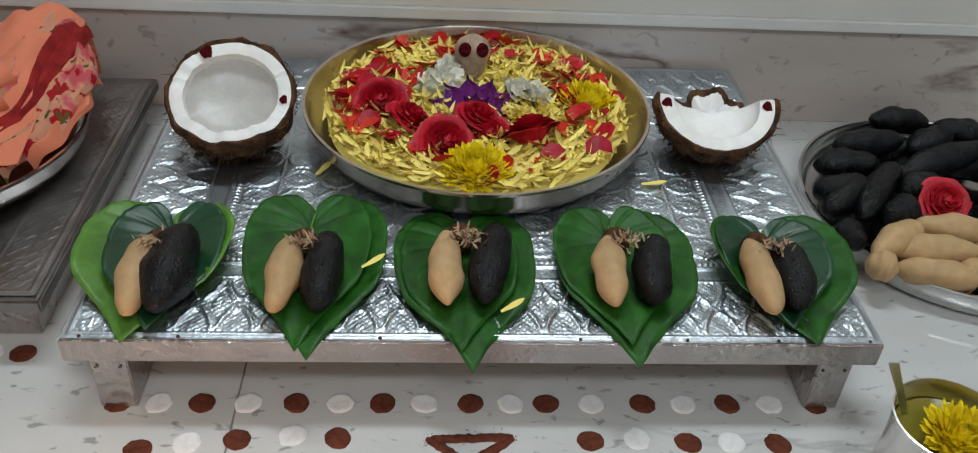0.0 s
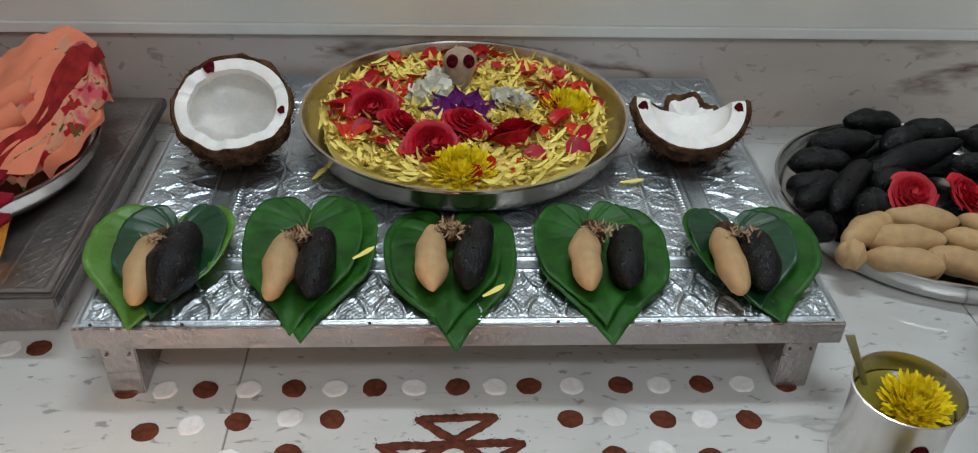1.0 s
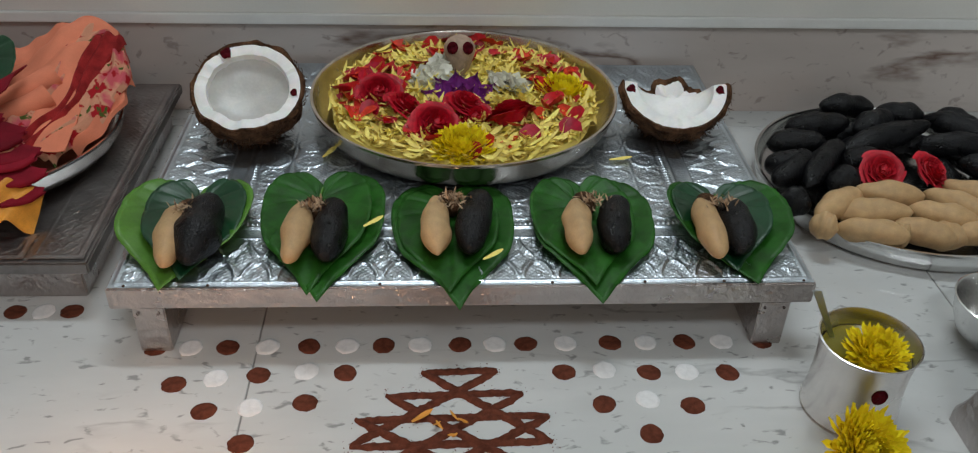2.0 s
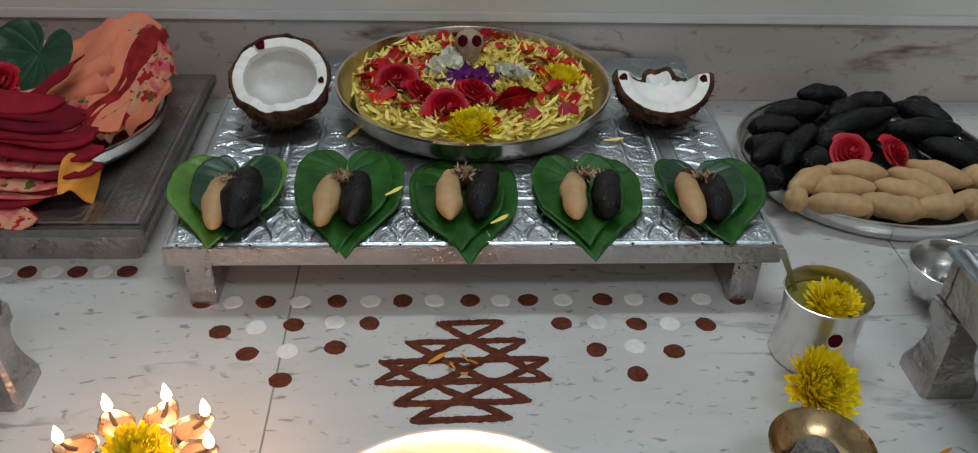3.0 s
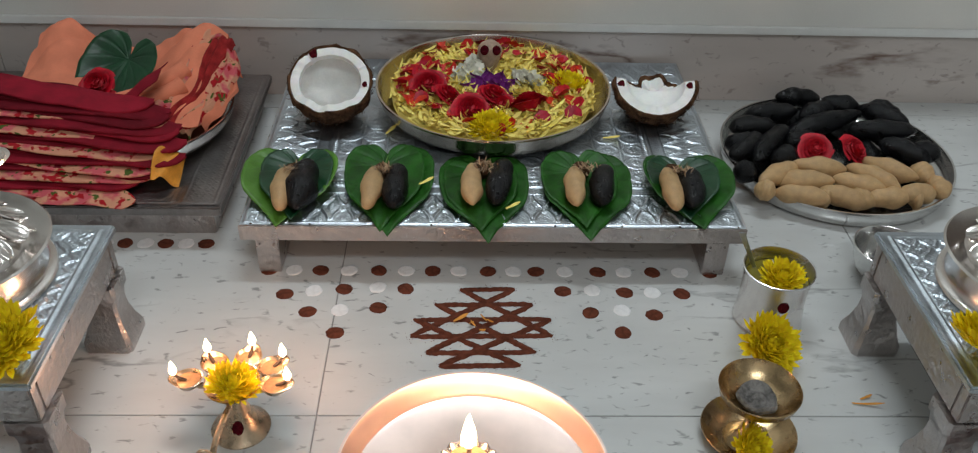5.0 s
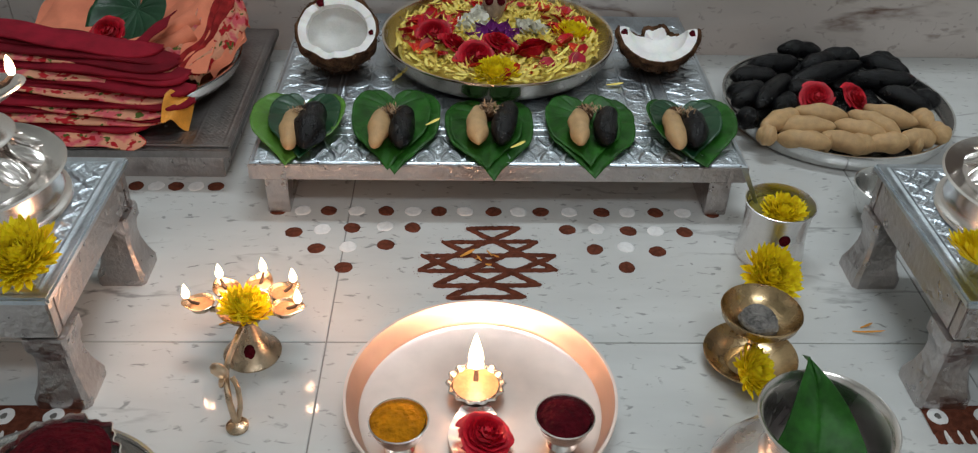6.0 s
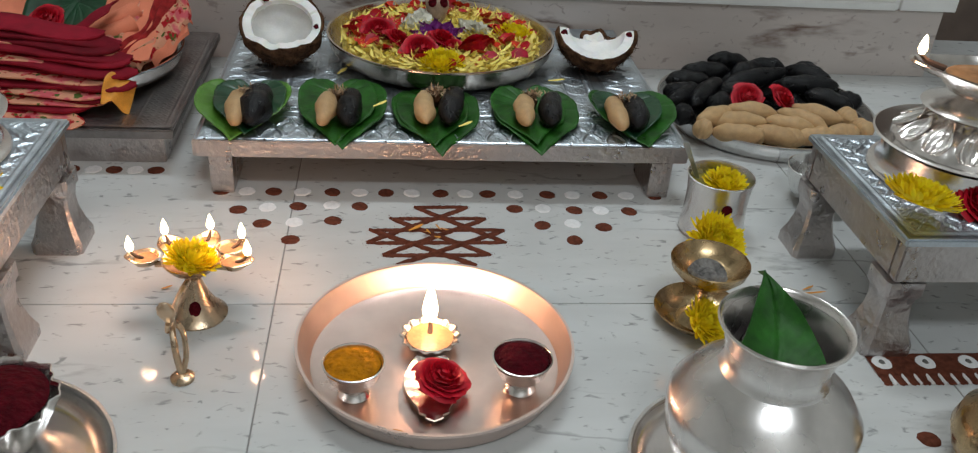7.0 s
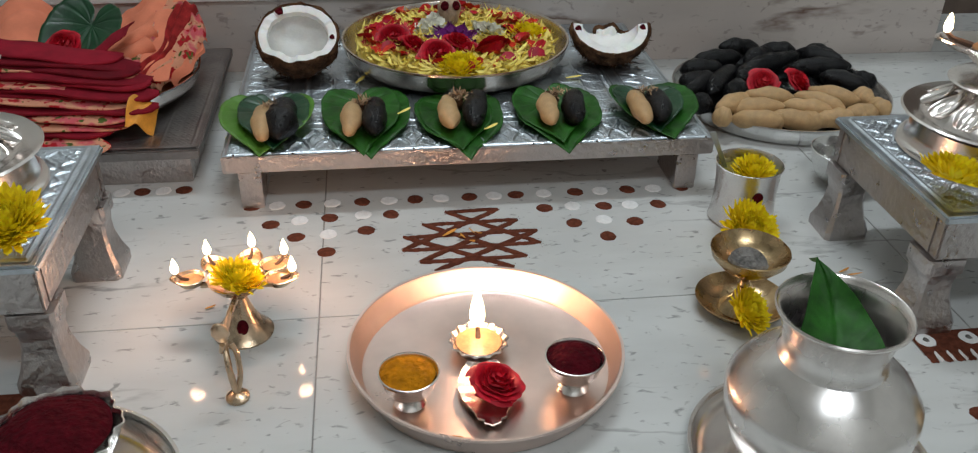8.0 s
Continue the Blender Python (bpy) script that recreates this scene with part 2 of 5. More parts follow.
def glow(name, col, strength):
    m = bpy.data.materials.new(name)
    m.use_nodes = True
    b = m.node_tree.nodes["Principled BSDF"]
    b.inputs["Base Color"].default_value = (*col, 1)
    b.inputs["Emission Color"].default_value = (*col, 1)
    b.inputs["Emission Strength"].default_value = strength
    return m


FIRE = glow("flame_glow", (1.0, 0.72, 0.38), 14.0)
TUBE = glow("tube_glow", (0.93, 0.97, 1.0), 6.0)

# ---- building helpers ----


def part(name, bm, material, parent=None, label="", smooth=True, angle=40):
    """Links a bmesh as one mesh object, under a thing or under a part."""
    me = bpy.data.meshes.new(name)
    bm.to_mesh(me)
    bm.free()
    me.materials.append(material)
    if smooth:
        me.shade_smooth()
        me.set_sharp_from_angle(angle=radians(angle))
    ob = new(name, me)
    if parent:
        ob.parent = parent
    if label:
        ob["label"] = label
    return ob


def share(name, ob, parent, m):
    """Another part on the same mesh."""
    o = new(name, ob.data)
    o.parent = parent
    o.matrix_basis = m
    return o


def thing(name, loc, label, category, group="", kind="", rz=0):
    ob = new(name)
    ob.empty_display_size = 0.02
    ob.matrix_basis = pose(*loc, 0, 0, rz)
    return tagged(ob, label, category, group, kind)


def box(x0, x1, y0, y1, z0, z1, bevel=0.0, bm=None, seg=2):
    own = bmesh.new()
    bmesh.ops.create_cube(own, size=1.0, matrix=Matrix.LocRotScale(((x0 + x1) / 2, (y0 + y1) / 2, (z0 + z1) / 2), None, (x1 - x0, y1 - y0, z1 - z0)))
    if bevel:
        bmesh.ops.bevel(own, geom=own.edges[:], offset=bevel, segments=seg, affect="EDGES")
    return join(bm, own)


def join(bm, own, m=None):
    if m is not None:
        own.transform(m)
    if bm is None:
        return own
    me = bpy.data.meshes.new("join")
    own.to_mesh(me)
    own.free()
    bm.from_mesh(me)
    bpy.data.meshes.remove(me)
    return bm


def lathe(profile, seg=64, bm=None, m=None, wob=0.0, f=None):
    """Turns a profile of (radius, height) round z."""
    own = bmesh.new()
    rings = []
    for r, z in profile:
        if r < 1e-6:
            rings.append([own.verts.new((0, 0, z))])
        else:
            ring = []
            for i in range(seg):
                a = 2 * math.pi * i / seg
                k = r * (1 + wob * noise.noise((math.cos(a) * 1.5, math.sin(a) * 1.5, z * 20)))
                if f:
                    k *= f(a, r, z)
                ring.append(own.verts.new((k * math.cos(a), k * math.sin(a), z)))
            rings.append(ring)
    for a, b in zip(rings, rings[1:]):
        n = max(len(a), len(b))
        if n == 1:
            continue
        for i in range(n):
            j = (i + 1) % n
            vs = [a[i % len(a)], a[j % len(a)], b[j % len(b)], b[i % len(b)]]
            vs = list(dict.fromkeys(vs))
            if len(vs) > 2:
                own.faces.new(vs)
    bmesh.ops.recalc_face_normals(own, faces=own.faces[:])
    return join(bm, own, m)


def tube(points, radius, seg=8, bm=None):
    """A rod along points; radius a number or one for each point."""
    own = bmesh.new()
    pts = [Vector(p) for p in points]
    rad = radius if isinstance(radius, (list, tuple)) else [radius] * len(pts)
    rings = []
    for i, p in enumerate(pts):
        d = (pts[min(i + 1, len(pts) - 1)] - pts[max(i - 1, 0)]).normalized()
        side = d.cross(Vector((0.12, 0.31, 1))).normalized()
        up = side.cross(d)
        rings.append([own.verts.new(p + rad[i] * (math.cos(2 * math.pi * k / seg) * side + math.sin(2 * math.pi * k / seg) * up)) for k in range(seg)])
    for a, b in zip(rings, rings[1:]):
        for k in range(seg):
            own.faces.new((a[k], a[(k + 1) % seg], b[(k + 1) % seg], b[k]))
    own.faces.new(rings[0])
    own.faces.new(rings[-1])
    bmesh.ops.recalc_face_normals(own, faces=own.faces[:])
    return join(bm, own)


def grid(nu, nv, f, bm=None, solid=0.0):
    """A sheet of nu x nv cells through f(u, v)."""
    own = bmesh.new()
    vs = [[own.verts.new(f(i / nu, j / nv)) for j in range(nv + 1)] for i in range(nu + 1)]
    for i in range(nu):
        for j in range(nv):
            own.faces.new((vs[i][j], vs[i + 1][j], vs[i + 1][j + 1], vs[i][j + 1]))
    if solid:
        bmesh.ops.recalc_face_normals(own, faces=own.faces[:])
        bmesh.ops.solidify(own, geom=own.faces[:], thickness=solid)
    return join(bm, own)


def arc(points, steps=6):
    """A smooth line through points."""
    p = [Vector(q) for q in points]
    p = [2 * p[0] - p[1]] + p + [2 * p[-1] - p[-2]]
    out = []
    for i in range(1, len(p) - 2):
        for s in range(steps):
            t = s / steps
            out.append(0.5 * ((2 * p[i]) + (p[i + 1] - p[i - 1]) * t + (2 * p[i - 1] - 5 * p[i] + 4 * p[i + 1] - p[i + 2]) * t * t + (3 * p[i] - p[i - 1] - 3 * p[i + 1] + p[i + 2]) * t ** 3))
    out.append(p[-2])
    return out

# ---- the room ----
WALL_Y, STEP = 0.428, 0.110
floor = tagged(new("floor"), "white marble floor with grey veins and thin dark joints", "floor", kind="structure")
part("joint_bed", box(-2.4, 2.4, -2.6, 2.0, -0.06, -0.0012), GROUT, floor)


def wall(name, bm, material, label):
    return tagged(part(name, bm, material, smooth=False), label, "wall", kind="structure")


altar = tagged(new("wall_altar"), "low marble-clad altar step with a cream face above a white edge strip", "wall", kind="structure")
xs = [-2.2, -1.45, -0.71, 0.817]
for a, b in zip(xs, xs[1:]):
    part("marble_panel", box(a + 0.0006, b - 0.0006, WALL_Y, 1.24, 0.0, STEP, 0.0008), DADO, altar, smooth=False)
part("edge_strip", box(-2.2, 0.731, WALL_Y - 0.007, 1.24, STEP + 0.001, STEP + 0.013, 0.001), WHITE, altar, "white edge strip", smooth=False)
part("face_panel", box(-2.2, 0.729, WALL_Y - 0.003, 1.24, STEP + 0.013, 0.50, 0.001), PAINT, altar, smooth=False)
part("end_panel", box(0.739, 0.833, WALL_Y - 0.005, 1.24, STEP + 0.001, 0.50, 0.001), WHITE, altar, "white end panel", smooth=False)
part("corner_joint", box(0.729, 0.739, WALL_Y + 0.001, 1.24, STEP + 0.001, 0.50), WHITE, altar, smooth=False)
wall("wall_recess", box(0.836, 2.2, 0.62, 1.24, 0.0, 1.2), BROWN, "dark brown panel in a recess beside the altar")
# unseen shell of walls and ceiling, added to bounce light and fill reflections
wall("wall_north_bounce", box(-2.4, 2.4, 1.25, 1.4, 0, 2.7), ROOM, "unseen plain wall behind the altar, added for bounced light")
wall("wall_south_bounce", box(-2.4, 2.4, -2.75, -2.6, 0, 2.7), ROOM, "unseen plain wall, added for bounced light")
wall("wall_west_bounce", box(-2.55, -2.4, -2.6, 1.25, 0, 2.7), ROOM, "unseen plain wall, added for bounced light")
wall("wall_east_bounce", box(2.4, 2.55, -2.6, 1.25, 0, 2.7), ROOM, "unseen plain wall, added for bounced light")
tagged(part("ceiling", box(-2.55, 2.55, -2.75, 1.4, 2.7, 2.8), ROOM, smooth=False), "unseen plain ceiling, added for bounced light", "ceiling", kind="structure")
fixture = thing("tube_fixture", (0.1, 0.62, 2.65), "white ceiling-mounted tube light fixture", "lamp")
part("housing", box(-0.62, 0.62, -0.025, 0.025, 0.0, 0.05, 0.004), WHITE, fixture)
part("tube", tube([(-0.6, 0, -0.014), (0.6, 0, -0.014)], 0.013, 12), TUBE, fixture)

# ---- embossed silver tops ----


def relief(x, y, w, d, band, cell, deep=0.0011, inner=True):
    """Height of the pressed ornament at (x, y) of a sheet w x d: a lattice of diamonds and rosettes along the border, plain strips and a panelled middle."""
    e = np.minimum(np.minimum(x, w - x), np.minimum(y, d - y))
    side = np.minimum(x, w - x) < np.minimum(y, d - y)
    u, v = np.where(side, y, x), e
    z = np.zeros_like(x)

    def ridge(at, wide):
        return np.exp(-((e - at) / wide) ** 2)

    def rosette(fu, fv, r0, petals):
        r, t = np.hypot(fu, fv), np.arctan2(fv, fu)
        return np.exp(-(r / r0) ** 4) * (0.45 + 0.55 * np.abs(np.cos(t * petals / 2))) * (0.4 + 0.6 * np.abs(np.sin(r / r0 * 4.5)))

    b0, b1 = 0.008, band
    on = (e > b0) & (e < b1)
    cu = u / (np.where(side, d, w) / np.round(np.where(side, d, w) / cell))
    fu, fv = (cu % 1) - 0.5, (e - b0) / (b1 - b0) - 0.5
    dia = np.abs(fu) + np.abs(fv)
    lat = np.exp(-((dia - 0.47) / 0.05) ** 2) + 0.8 * np.exp(-((dia - 0.36) / 0.03) ** 2) + rosette(fu, fv, 0.30, 12)
    fu2 = ((cu + 0.5) % 1) - 0.5
    lat += 0.9 * (rosette(fu2, np.abs(fv) - 0.5, 0.30, 6) + np.exp(-((np.hypot(fu2, np.abs(fv) - 0.5) - 0.4) / 0.04) ** 2))
    z += np.where(on, lat * 0.8, 0)
    hatch = 0.36 * np.sin(u * 2 * math.pi / 0.0046) * np.sin(e * 2 * math.pi / 0.0046)
    z += np.where(on, hatch, 0)
    z += ridge(b0 - 0.003, 0.0014) + ridge(b1 + 0.002, 0.0014)
    if inner:
        q0 = b1 + 0.018
        z += ridge(q0, 0.0014)
        z += np.where((e > q0 + 0.002) & (e < q0 + 0.008), np.abs(np.sin(u * math.pi / 0.0045)) * np.exp(-((e - q0 - 0.005) / 0.0025) ** 2), 0)
        mid = e > q0 + 0.010
        gu, gv = ((x - w / 2) / (cell * 1.15)) % 1 - 0.5, ((y - q0 - 0.01) / (cell * 1.05)) % 1 - 0.5
        r = np.hypot(gu, gv)
        ins = rosette(gu, gv, 0.30, 10) + np.exp(-((r - 0.42) / 0.025) ** 2) + 0.7 * np.exp(-((r - 0.36) / 0.02) ** 2) + 0.7 * np.exp(-((np.abs(gu) - 0.5) / 0.03) ** 2)
        z += np.where(mid, ins * 0.8 + hatch, 0)
    return z * deep


def embossed(name, w, d, x0, y0, z0, material, parent, band=0.066, cell=0.043, step=0.0016, inner=True, deep=0.0011):
    nx, ny = int(w / step), int(d / step)
    gx, gy = np.meshgrid(np.linspace(0, w, nx), np.linspace(0, d, ny), indexing="ij")
    gz = relief(gx, gy, w, d, band, cell, deep, inner)
    for s, a in ((21, 0.00012), (55, 0.00006)):
        gz += a * np.sin(gx * s * 1.3 + np.sin(gy * s) * 1.7) * np.cos(gy * s * 0.9 + np.sin(gx * s * 0.7))
    co = np.stack([gx + x0, gy + y0, gz + z0], -1).reshape(-1, 3)
    idx = np.arange(nx * ny).reshape(nx, ny)
    fs = np.stack([idx[:-1, :-1], idx[1:, :-1], idx[1:, 1:], idx[:-1, 1:]], -1).reshape(-1, 4)
    me = bpy.data.meshes.new(name)
    me.from_pydata(co.tolist(), [], fs.tolist())
    me.materials.append(material)
    me.shade_smooth()
    ob = new(name, me)
    ob.parent = parent
    return ob


# the main low stool
H = 0.067
stool = thing("low_stool", (0, 0, 0), "low wooden stool clad in embossed silver sheet on the marble floor", "stool")
slab = part("top_slab", box(-0.28, 0.28, 0.0, 0.418, H - 0.021, H - 0.001, 0.0012), HAMMER, stool)
embossed("embossed_top", 0.557, 0.415, -0.2785, 0.0015, H - 0.0008, SILVER, stool, band=0.062, cell=0.028, deep=0.0015, step=0.00115)
for sx in (-1, 1):
    for y in (0.002, 0.338):
        x0, x1 = sorted((sx * 0.239, sx * 0.264))
        leg = part("leg", box(x0, x1, y, y + 0.07, 0.0, H - 0.021, 0.001), HAMMER, stool)
        for zz in (0.040, 0.038):
            for xx in (x0 + 0.004, x1 - 0.005):
                if y < 0.1 and zz == 0.040:
                    part("nail", lathe([(0, -0.0006), (0.0011, -0.0003), (0.0012, 0.0008)], 8, m=pose(xx, y, zz, 90, 0, 0)), WICK, leg)
rng = random.Random(4)
for i in range(9):
    part("nail", lathe([(0, 0.0012), (0.0011, 0.0008), (0.0013, 0)], 8, m=Matrix.Translation((-0.262 + i * 0.066 + rng.uniform(-0.008, 0.008), 0.0035, H - 0.0006))), WICK, slab)

# the second stool, under the folded cloths
plinth = thing("cloth_stool", (-0.596, 0, 0), "dark wooden low plinth clad in silver sheet, carrying folded cloth", "stool")
part("body", box(-0.268, 0.268, 0.074, 0.385, 0.0, 0.040, 0.0015), HAMMER, plinth)
part("top_slab", box(-0.284, 0.284, 0.053, 0.392, 0.040, 0.0515, 0.0015), DARKSILVER, plinth)
embossed("embossed_top", 0.563, 0.333, -0.2815, 0.0560, 0.0517, DARKSILVER, plinth, band=0.040, cell=0.03, step=0.0022, inner=False, deep=0.0007)

for px, py, pw, pd in ((0.234, 0.058, 0.046, 0.325), (-0.279, 0.058, 0.510, 0.036)):
    embossed("border_strip", pw, pd, px, py, 0.0528, DARKSILVER, plinth, band=0.022 if pw < 0.1 else 0.017, cell=0.013, step=0.0012, inner=False, deep=0.0004)


def loft(sections, bm=None, m=None):
    """A square post through (half width x, half width y, z)."""
    own = bmesh.new()
    rings = []
    for a, b, z in sections:
        c = 0.18
        rings.append([own.verts.new((x * a, y * b, z)) for x, y in ((-1 + c, -1), (1 - c, -1), (1, -1 + c), (1, 1 - c), (1 - c, 1), (-1 + c, 1), (-1, 1 - c), (-1, -1 + c))])
    for a, b in zip(rings, rings[1:]):
        for k in range(8):
            own.faces.new((a[k], a[(k + 1) % 8], b[(k + 1) % 8], b[k]))
    own.faces.new(rings[0])
    own.faces.new(rings[-1])
    bmesh.ops.recalc_face_normals(own, faces=own.faces[:])
    return join(bm, own, m)


def side_table(x, y, label):
    """A small square silver table with a raised rim, an embossed border and flared legs."""
    t = thing("silver_table", (x, y, 0), label, "table", "lamp tables")
    w, top = 0.107, 0.127
    part("tabletop", box(-w, w, -w, w, top - 0.008, top, 0.002), SILVER, t)
    embossed("embossed_top", 2 * w - 0.012, 2 * w - 0.012, -w + 0.006, -w + 0.006, top + 0.0006, SILVER, t, band=0.036, cell=0.021, step=0.0011, inner=False, deep=0.0014)
    a = w - 0.005
    for x0, x1, y0, y1 in ((-a, a, -a, -a + 0.012), (-a, a, a - 0.012, a), (-a, -a + 0.012, -a + 0.0122, a - 0.0122), (a - 0.012, a, -a + 0.0122, a - 0.0122)):
        part("apron", box(x0, x1, y0, y1, top - 0.048, top - 0.0081, 0.0015), HAMMER, t)
    for sx in (-1, 1):
        for sy in (-1, 1):
            prof = [(0.019, 0.019, 0.0785), (0.0190, 0.0190, 0.064), (0.0165, 0.0165, 0.060), (0.0150, 0.0150, 0.050), (0.0158, 0.0158, 0.038), (0.0195, 0.0195, 0.022), (0.0240, 0.0240, 0.010), (0.0240, 0.0240, 0.0)]
            part("leg", loft(prof, m=Matrix.Translation((sx * (w - 0.019), sy * (w - 0.023), 0))), HAMMER, t)
    return t


side_table(0.481, -0.190, "small square embossed silver table carrying an oil lamp")
side_table(-0.479, -0.190, "small square embossed silver table carrying an oil lamp")

# ---- plates and vessels ----


def plate(name, x, y, z, r, h, flare, material, label, lip=0.003, rz=0, straight=False):
    """A round tray with a flat bottom, a slanted or curved wall and a rolled lip."""
    t = thing(name, (x, y, z), label, "plate", rz=rz)
    b = r - flare
    c = r - b
    prof = [(0, 0.0025), (b * 0.5, 0.0022), (b - 0.004, 0.0025), (b + 0.25 * c, 0.10 * h + 0.0025), (b + 0.6 * c, 0.30 * h + 0.002), (b + 0.87 * c, 0.60 * h + 0.001), (r - 0.0022, h - 0.001), (r - 0.001, h + 0.0008), (r + lip * 0.5, h + 0.0010), (r + lip * 0.6, h - 0.0012), (r + 0.0004, h - 0.003), (b + 0.89 * c + 0.0008, 0.58 * h), (b + 0.63 * c + 0.0008, 0.28 * h), (b + 0.25 * c, 0.08 * h), (b - 0.004, 0.0), (0, 0.0)]
    if straight:
        prof = [(0, 0.0025), (b * 0.5, 0.0022), (b - 0.004, 0.0025), (b, 0.0036), (b + 0.12 * c, 0.0070), (b + 0.5 * c, h * 0.52), (r - 0.0022, h - 0.001), (r - 0.001, h + 0.0008), (r + lip * 0.5, h + 0.0010), (r + lip * 0.6, h - 0.0012), (r + 0.0004, h - 0.003), (b + 0.5 * c + 0.0014, h * 0.50), (b + 0.12 * c + 0.0012, 0.0050), (b + 0.0006, 0.0012), (b - 0.004, 0.0), (0, 0.0)]
    part("tray", lathe(prof, 128), material, t)
    return t


plate("offering_plate", 0.004, 0.275, H + 0.0014, 0.1525, 0.034, 0.026, WARMSTEEL, "large steel plate heaped with petals on the silver stool")
plate("root_plate", 0.468, 0.241, 0.0, 0.1515, 0.025, 0.008, STEEL, "large steel plate of black and beige roots on the floor")
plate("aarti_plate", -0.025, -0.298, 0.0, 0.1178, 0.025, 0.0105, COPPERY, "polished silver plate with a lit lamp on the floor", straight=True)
plate("cloth_plate", -0.472, 0.236, 0.0530, 0.139, 0.030, 0.024, STEEL, "steel plate under folded cloth on the plinth")
plate("powder_plate", -0.366, -0.438, 0.0, 0.106, 0.018, 0.012, STEEL, "steel plate with two bowls of powder on the floor")
plate("pot_plate", 0.207, -0.441, 0.0, 0.090, 0.012, 0.010, BRIGHT, "shallow silver plate under a round pot")

# the round pot
pot = thing("water_pot", (0.207, -0.438, 0.0026), "round polished silver water pot with a wide neck", "pot")
prof = [(0.0000, 0.0), (0.0439, 0.0), (0.0497, 0.004), (0.0630, 0.022), (0.0716, 0.045), (0.0740, 0.066), (0.0731, 0.074), (0.0707, 0.0775), (0.0630, 0.089), (0.0497, 0.101), (0.0405, 0.107), (0.0390, 0.106), (0.0573, 0.088), (0.0688, 0.066), (0.0573, 0.02), (0.0000, 0.006)]
part("body", lathe(prof, 96), SATIN, pot)
part("neck", lathe([(0.0412, 0.1066), (0.0405, 0.110), (0.0385, 0.113), (0.0395, 0.123), (0.0430, 0.138), (0.0462, 0.1445), (0.0440, 0.1440), (0.0412, 0.1380), (0.0375, 0.122), (0.037, 0.107)], 96), SATIN, pot)
part("rim", lathe([(0.0450, 0.1440), (0.0480, 0.1455), (0.0494, 0.1475), (0.0497, 0.1490), (0.0485, 0.1502), (0.0462, 0.1490), (0.0440, 0.1445)], 96), BRIGHT, pot, "rolled silver rim")

pot.scale = (0.95, 0.95, 0.955)

# the cylinder cup
cup = thing("steel_cup", (0.2945, -0.0705, 0.0), "plain steel tumbler with a dark red dot on the floor", "cup")
prof = [(0, 0.0), (0.034, 0.0), (0.0365, 0.0025), (0.0352, 0.010), (0.0338, 0.03), (0.0340, 0.05), (0.0355, 0.064), (0.0368, 0.068), (0.0372, 0.0693), (0.036, 0.0697), (0.0345, 0.066), (0.0325, 0.05), (0.0325, 0.004), (0, 0.003)]
part("body", lathe(prof, 80), SATIN, cup)
part("liquid", lathe([(0, 0.0555), (0.0325, 0.0553)], 48), WATER, cup, "yellow water in the tumbler")
part("mark", grid(10, 10, lambda u, v: ((0.0346) * math.sin((u - 0.5) * 0.36) , -0.0349 * math.cos((u - 0.5) * 0.36), 0.043 + (v - 0.5) * 0.013 * math.sqrt(max(0.0, 1 - (2 * u - 1) ** 2))), solid=0.0006), KUMKUM, cup, "dark red dot")
spoon = thing("spoon", (0.279, -0.052, 0.056), "small steel spoon standing in the tumbler", "spoon")
part("handle", grid(10, 3, lambda u, v: (-0.024 * u + (v - 0.5) * (0.004 + 0.003 * u), 0.004 * u + 0.0003 * math.sin(v * 3.1), 0.050 * u - 0.008), solid=0.0012), SILVER, spoon)

# the small bowl behind the table
bowl = thing("steel_bowl", (0.449, 0.002, 0.0), "small steel bowl with charcoal bits on the floor", "bowl")
part("body", lathe([(0, 0), (0.022, 0), (0.032, 0.010), (0.038, 0.025), (0.0405, 0.042), (0.0415, 0.0428), (0.0405, 0.0434), (0.039, 0.042), (0.036, 0.025), (0.030, 0.012), (0.02, 0.003), (0, 0.003)], 64), STEEL, bowl)
rng = random.Random(3)
bm = bmesh.new()
for i in range(60):
    a, r = rng.uniform(0, 6.28), 0.022 * math.sqrt(rng.random())
    join(bm, lathe([(0, -0.002), (0.003, 0), (0, 0.002)], 5), pose(r * math.cos(a), r * math.sin(a), 0.006 + rng.random() * 0.004, rng.uniform(0, 90), rng.uniform(0, 90), 0))
tagged(part("charcoal_bits", bm, ASH), "loose grey charcoal bits in the steel bowl", "charcoal", kind="stuff").matrix_basis = pose(0.449, 0.002, 0.002)

# the brass incense holder
inc = thing("incense_holder", (0.2295, -0.2400, 0.0), "small brass pedestal bowl on a brass saucer", "incense holder")
part("saucer", lathe([(0, 0), (0.026, 0), (0.036, 0.006), (0.043, 0.0135), (0.0440, 0.0142), (0.0432, 0.0152), (0.035, 0.0085), (0.025, 0.0028), (0, 0.0025)], 72), BRASS, inc)
part("stem", lathe([(0.022, 0.0028), (0.018, 0.007), (0.009, 0.016), (0.0045, 0.026), (0.0062, 0.030), (0.0045, 0.034), (0.007, 0.040), (0.012, 0.044), (0, 0.046)], 48), BRASS, inc)
bw = part("bowl", lathe([(0, 0.0425), (0.012, 0.043), (0.026, 0.051), (0.035, 0.061), (0.0362, 0.0672), (0.0368, 0.0682), (0.0360, 0.0692), (0.0345, 0.0655), (0.025, 0.056), (0.012, 0.050), (0, 0.049)], 72), BRASS, inc)
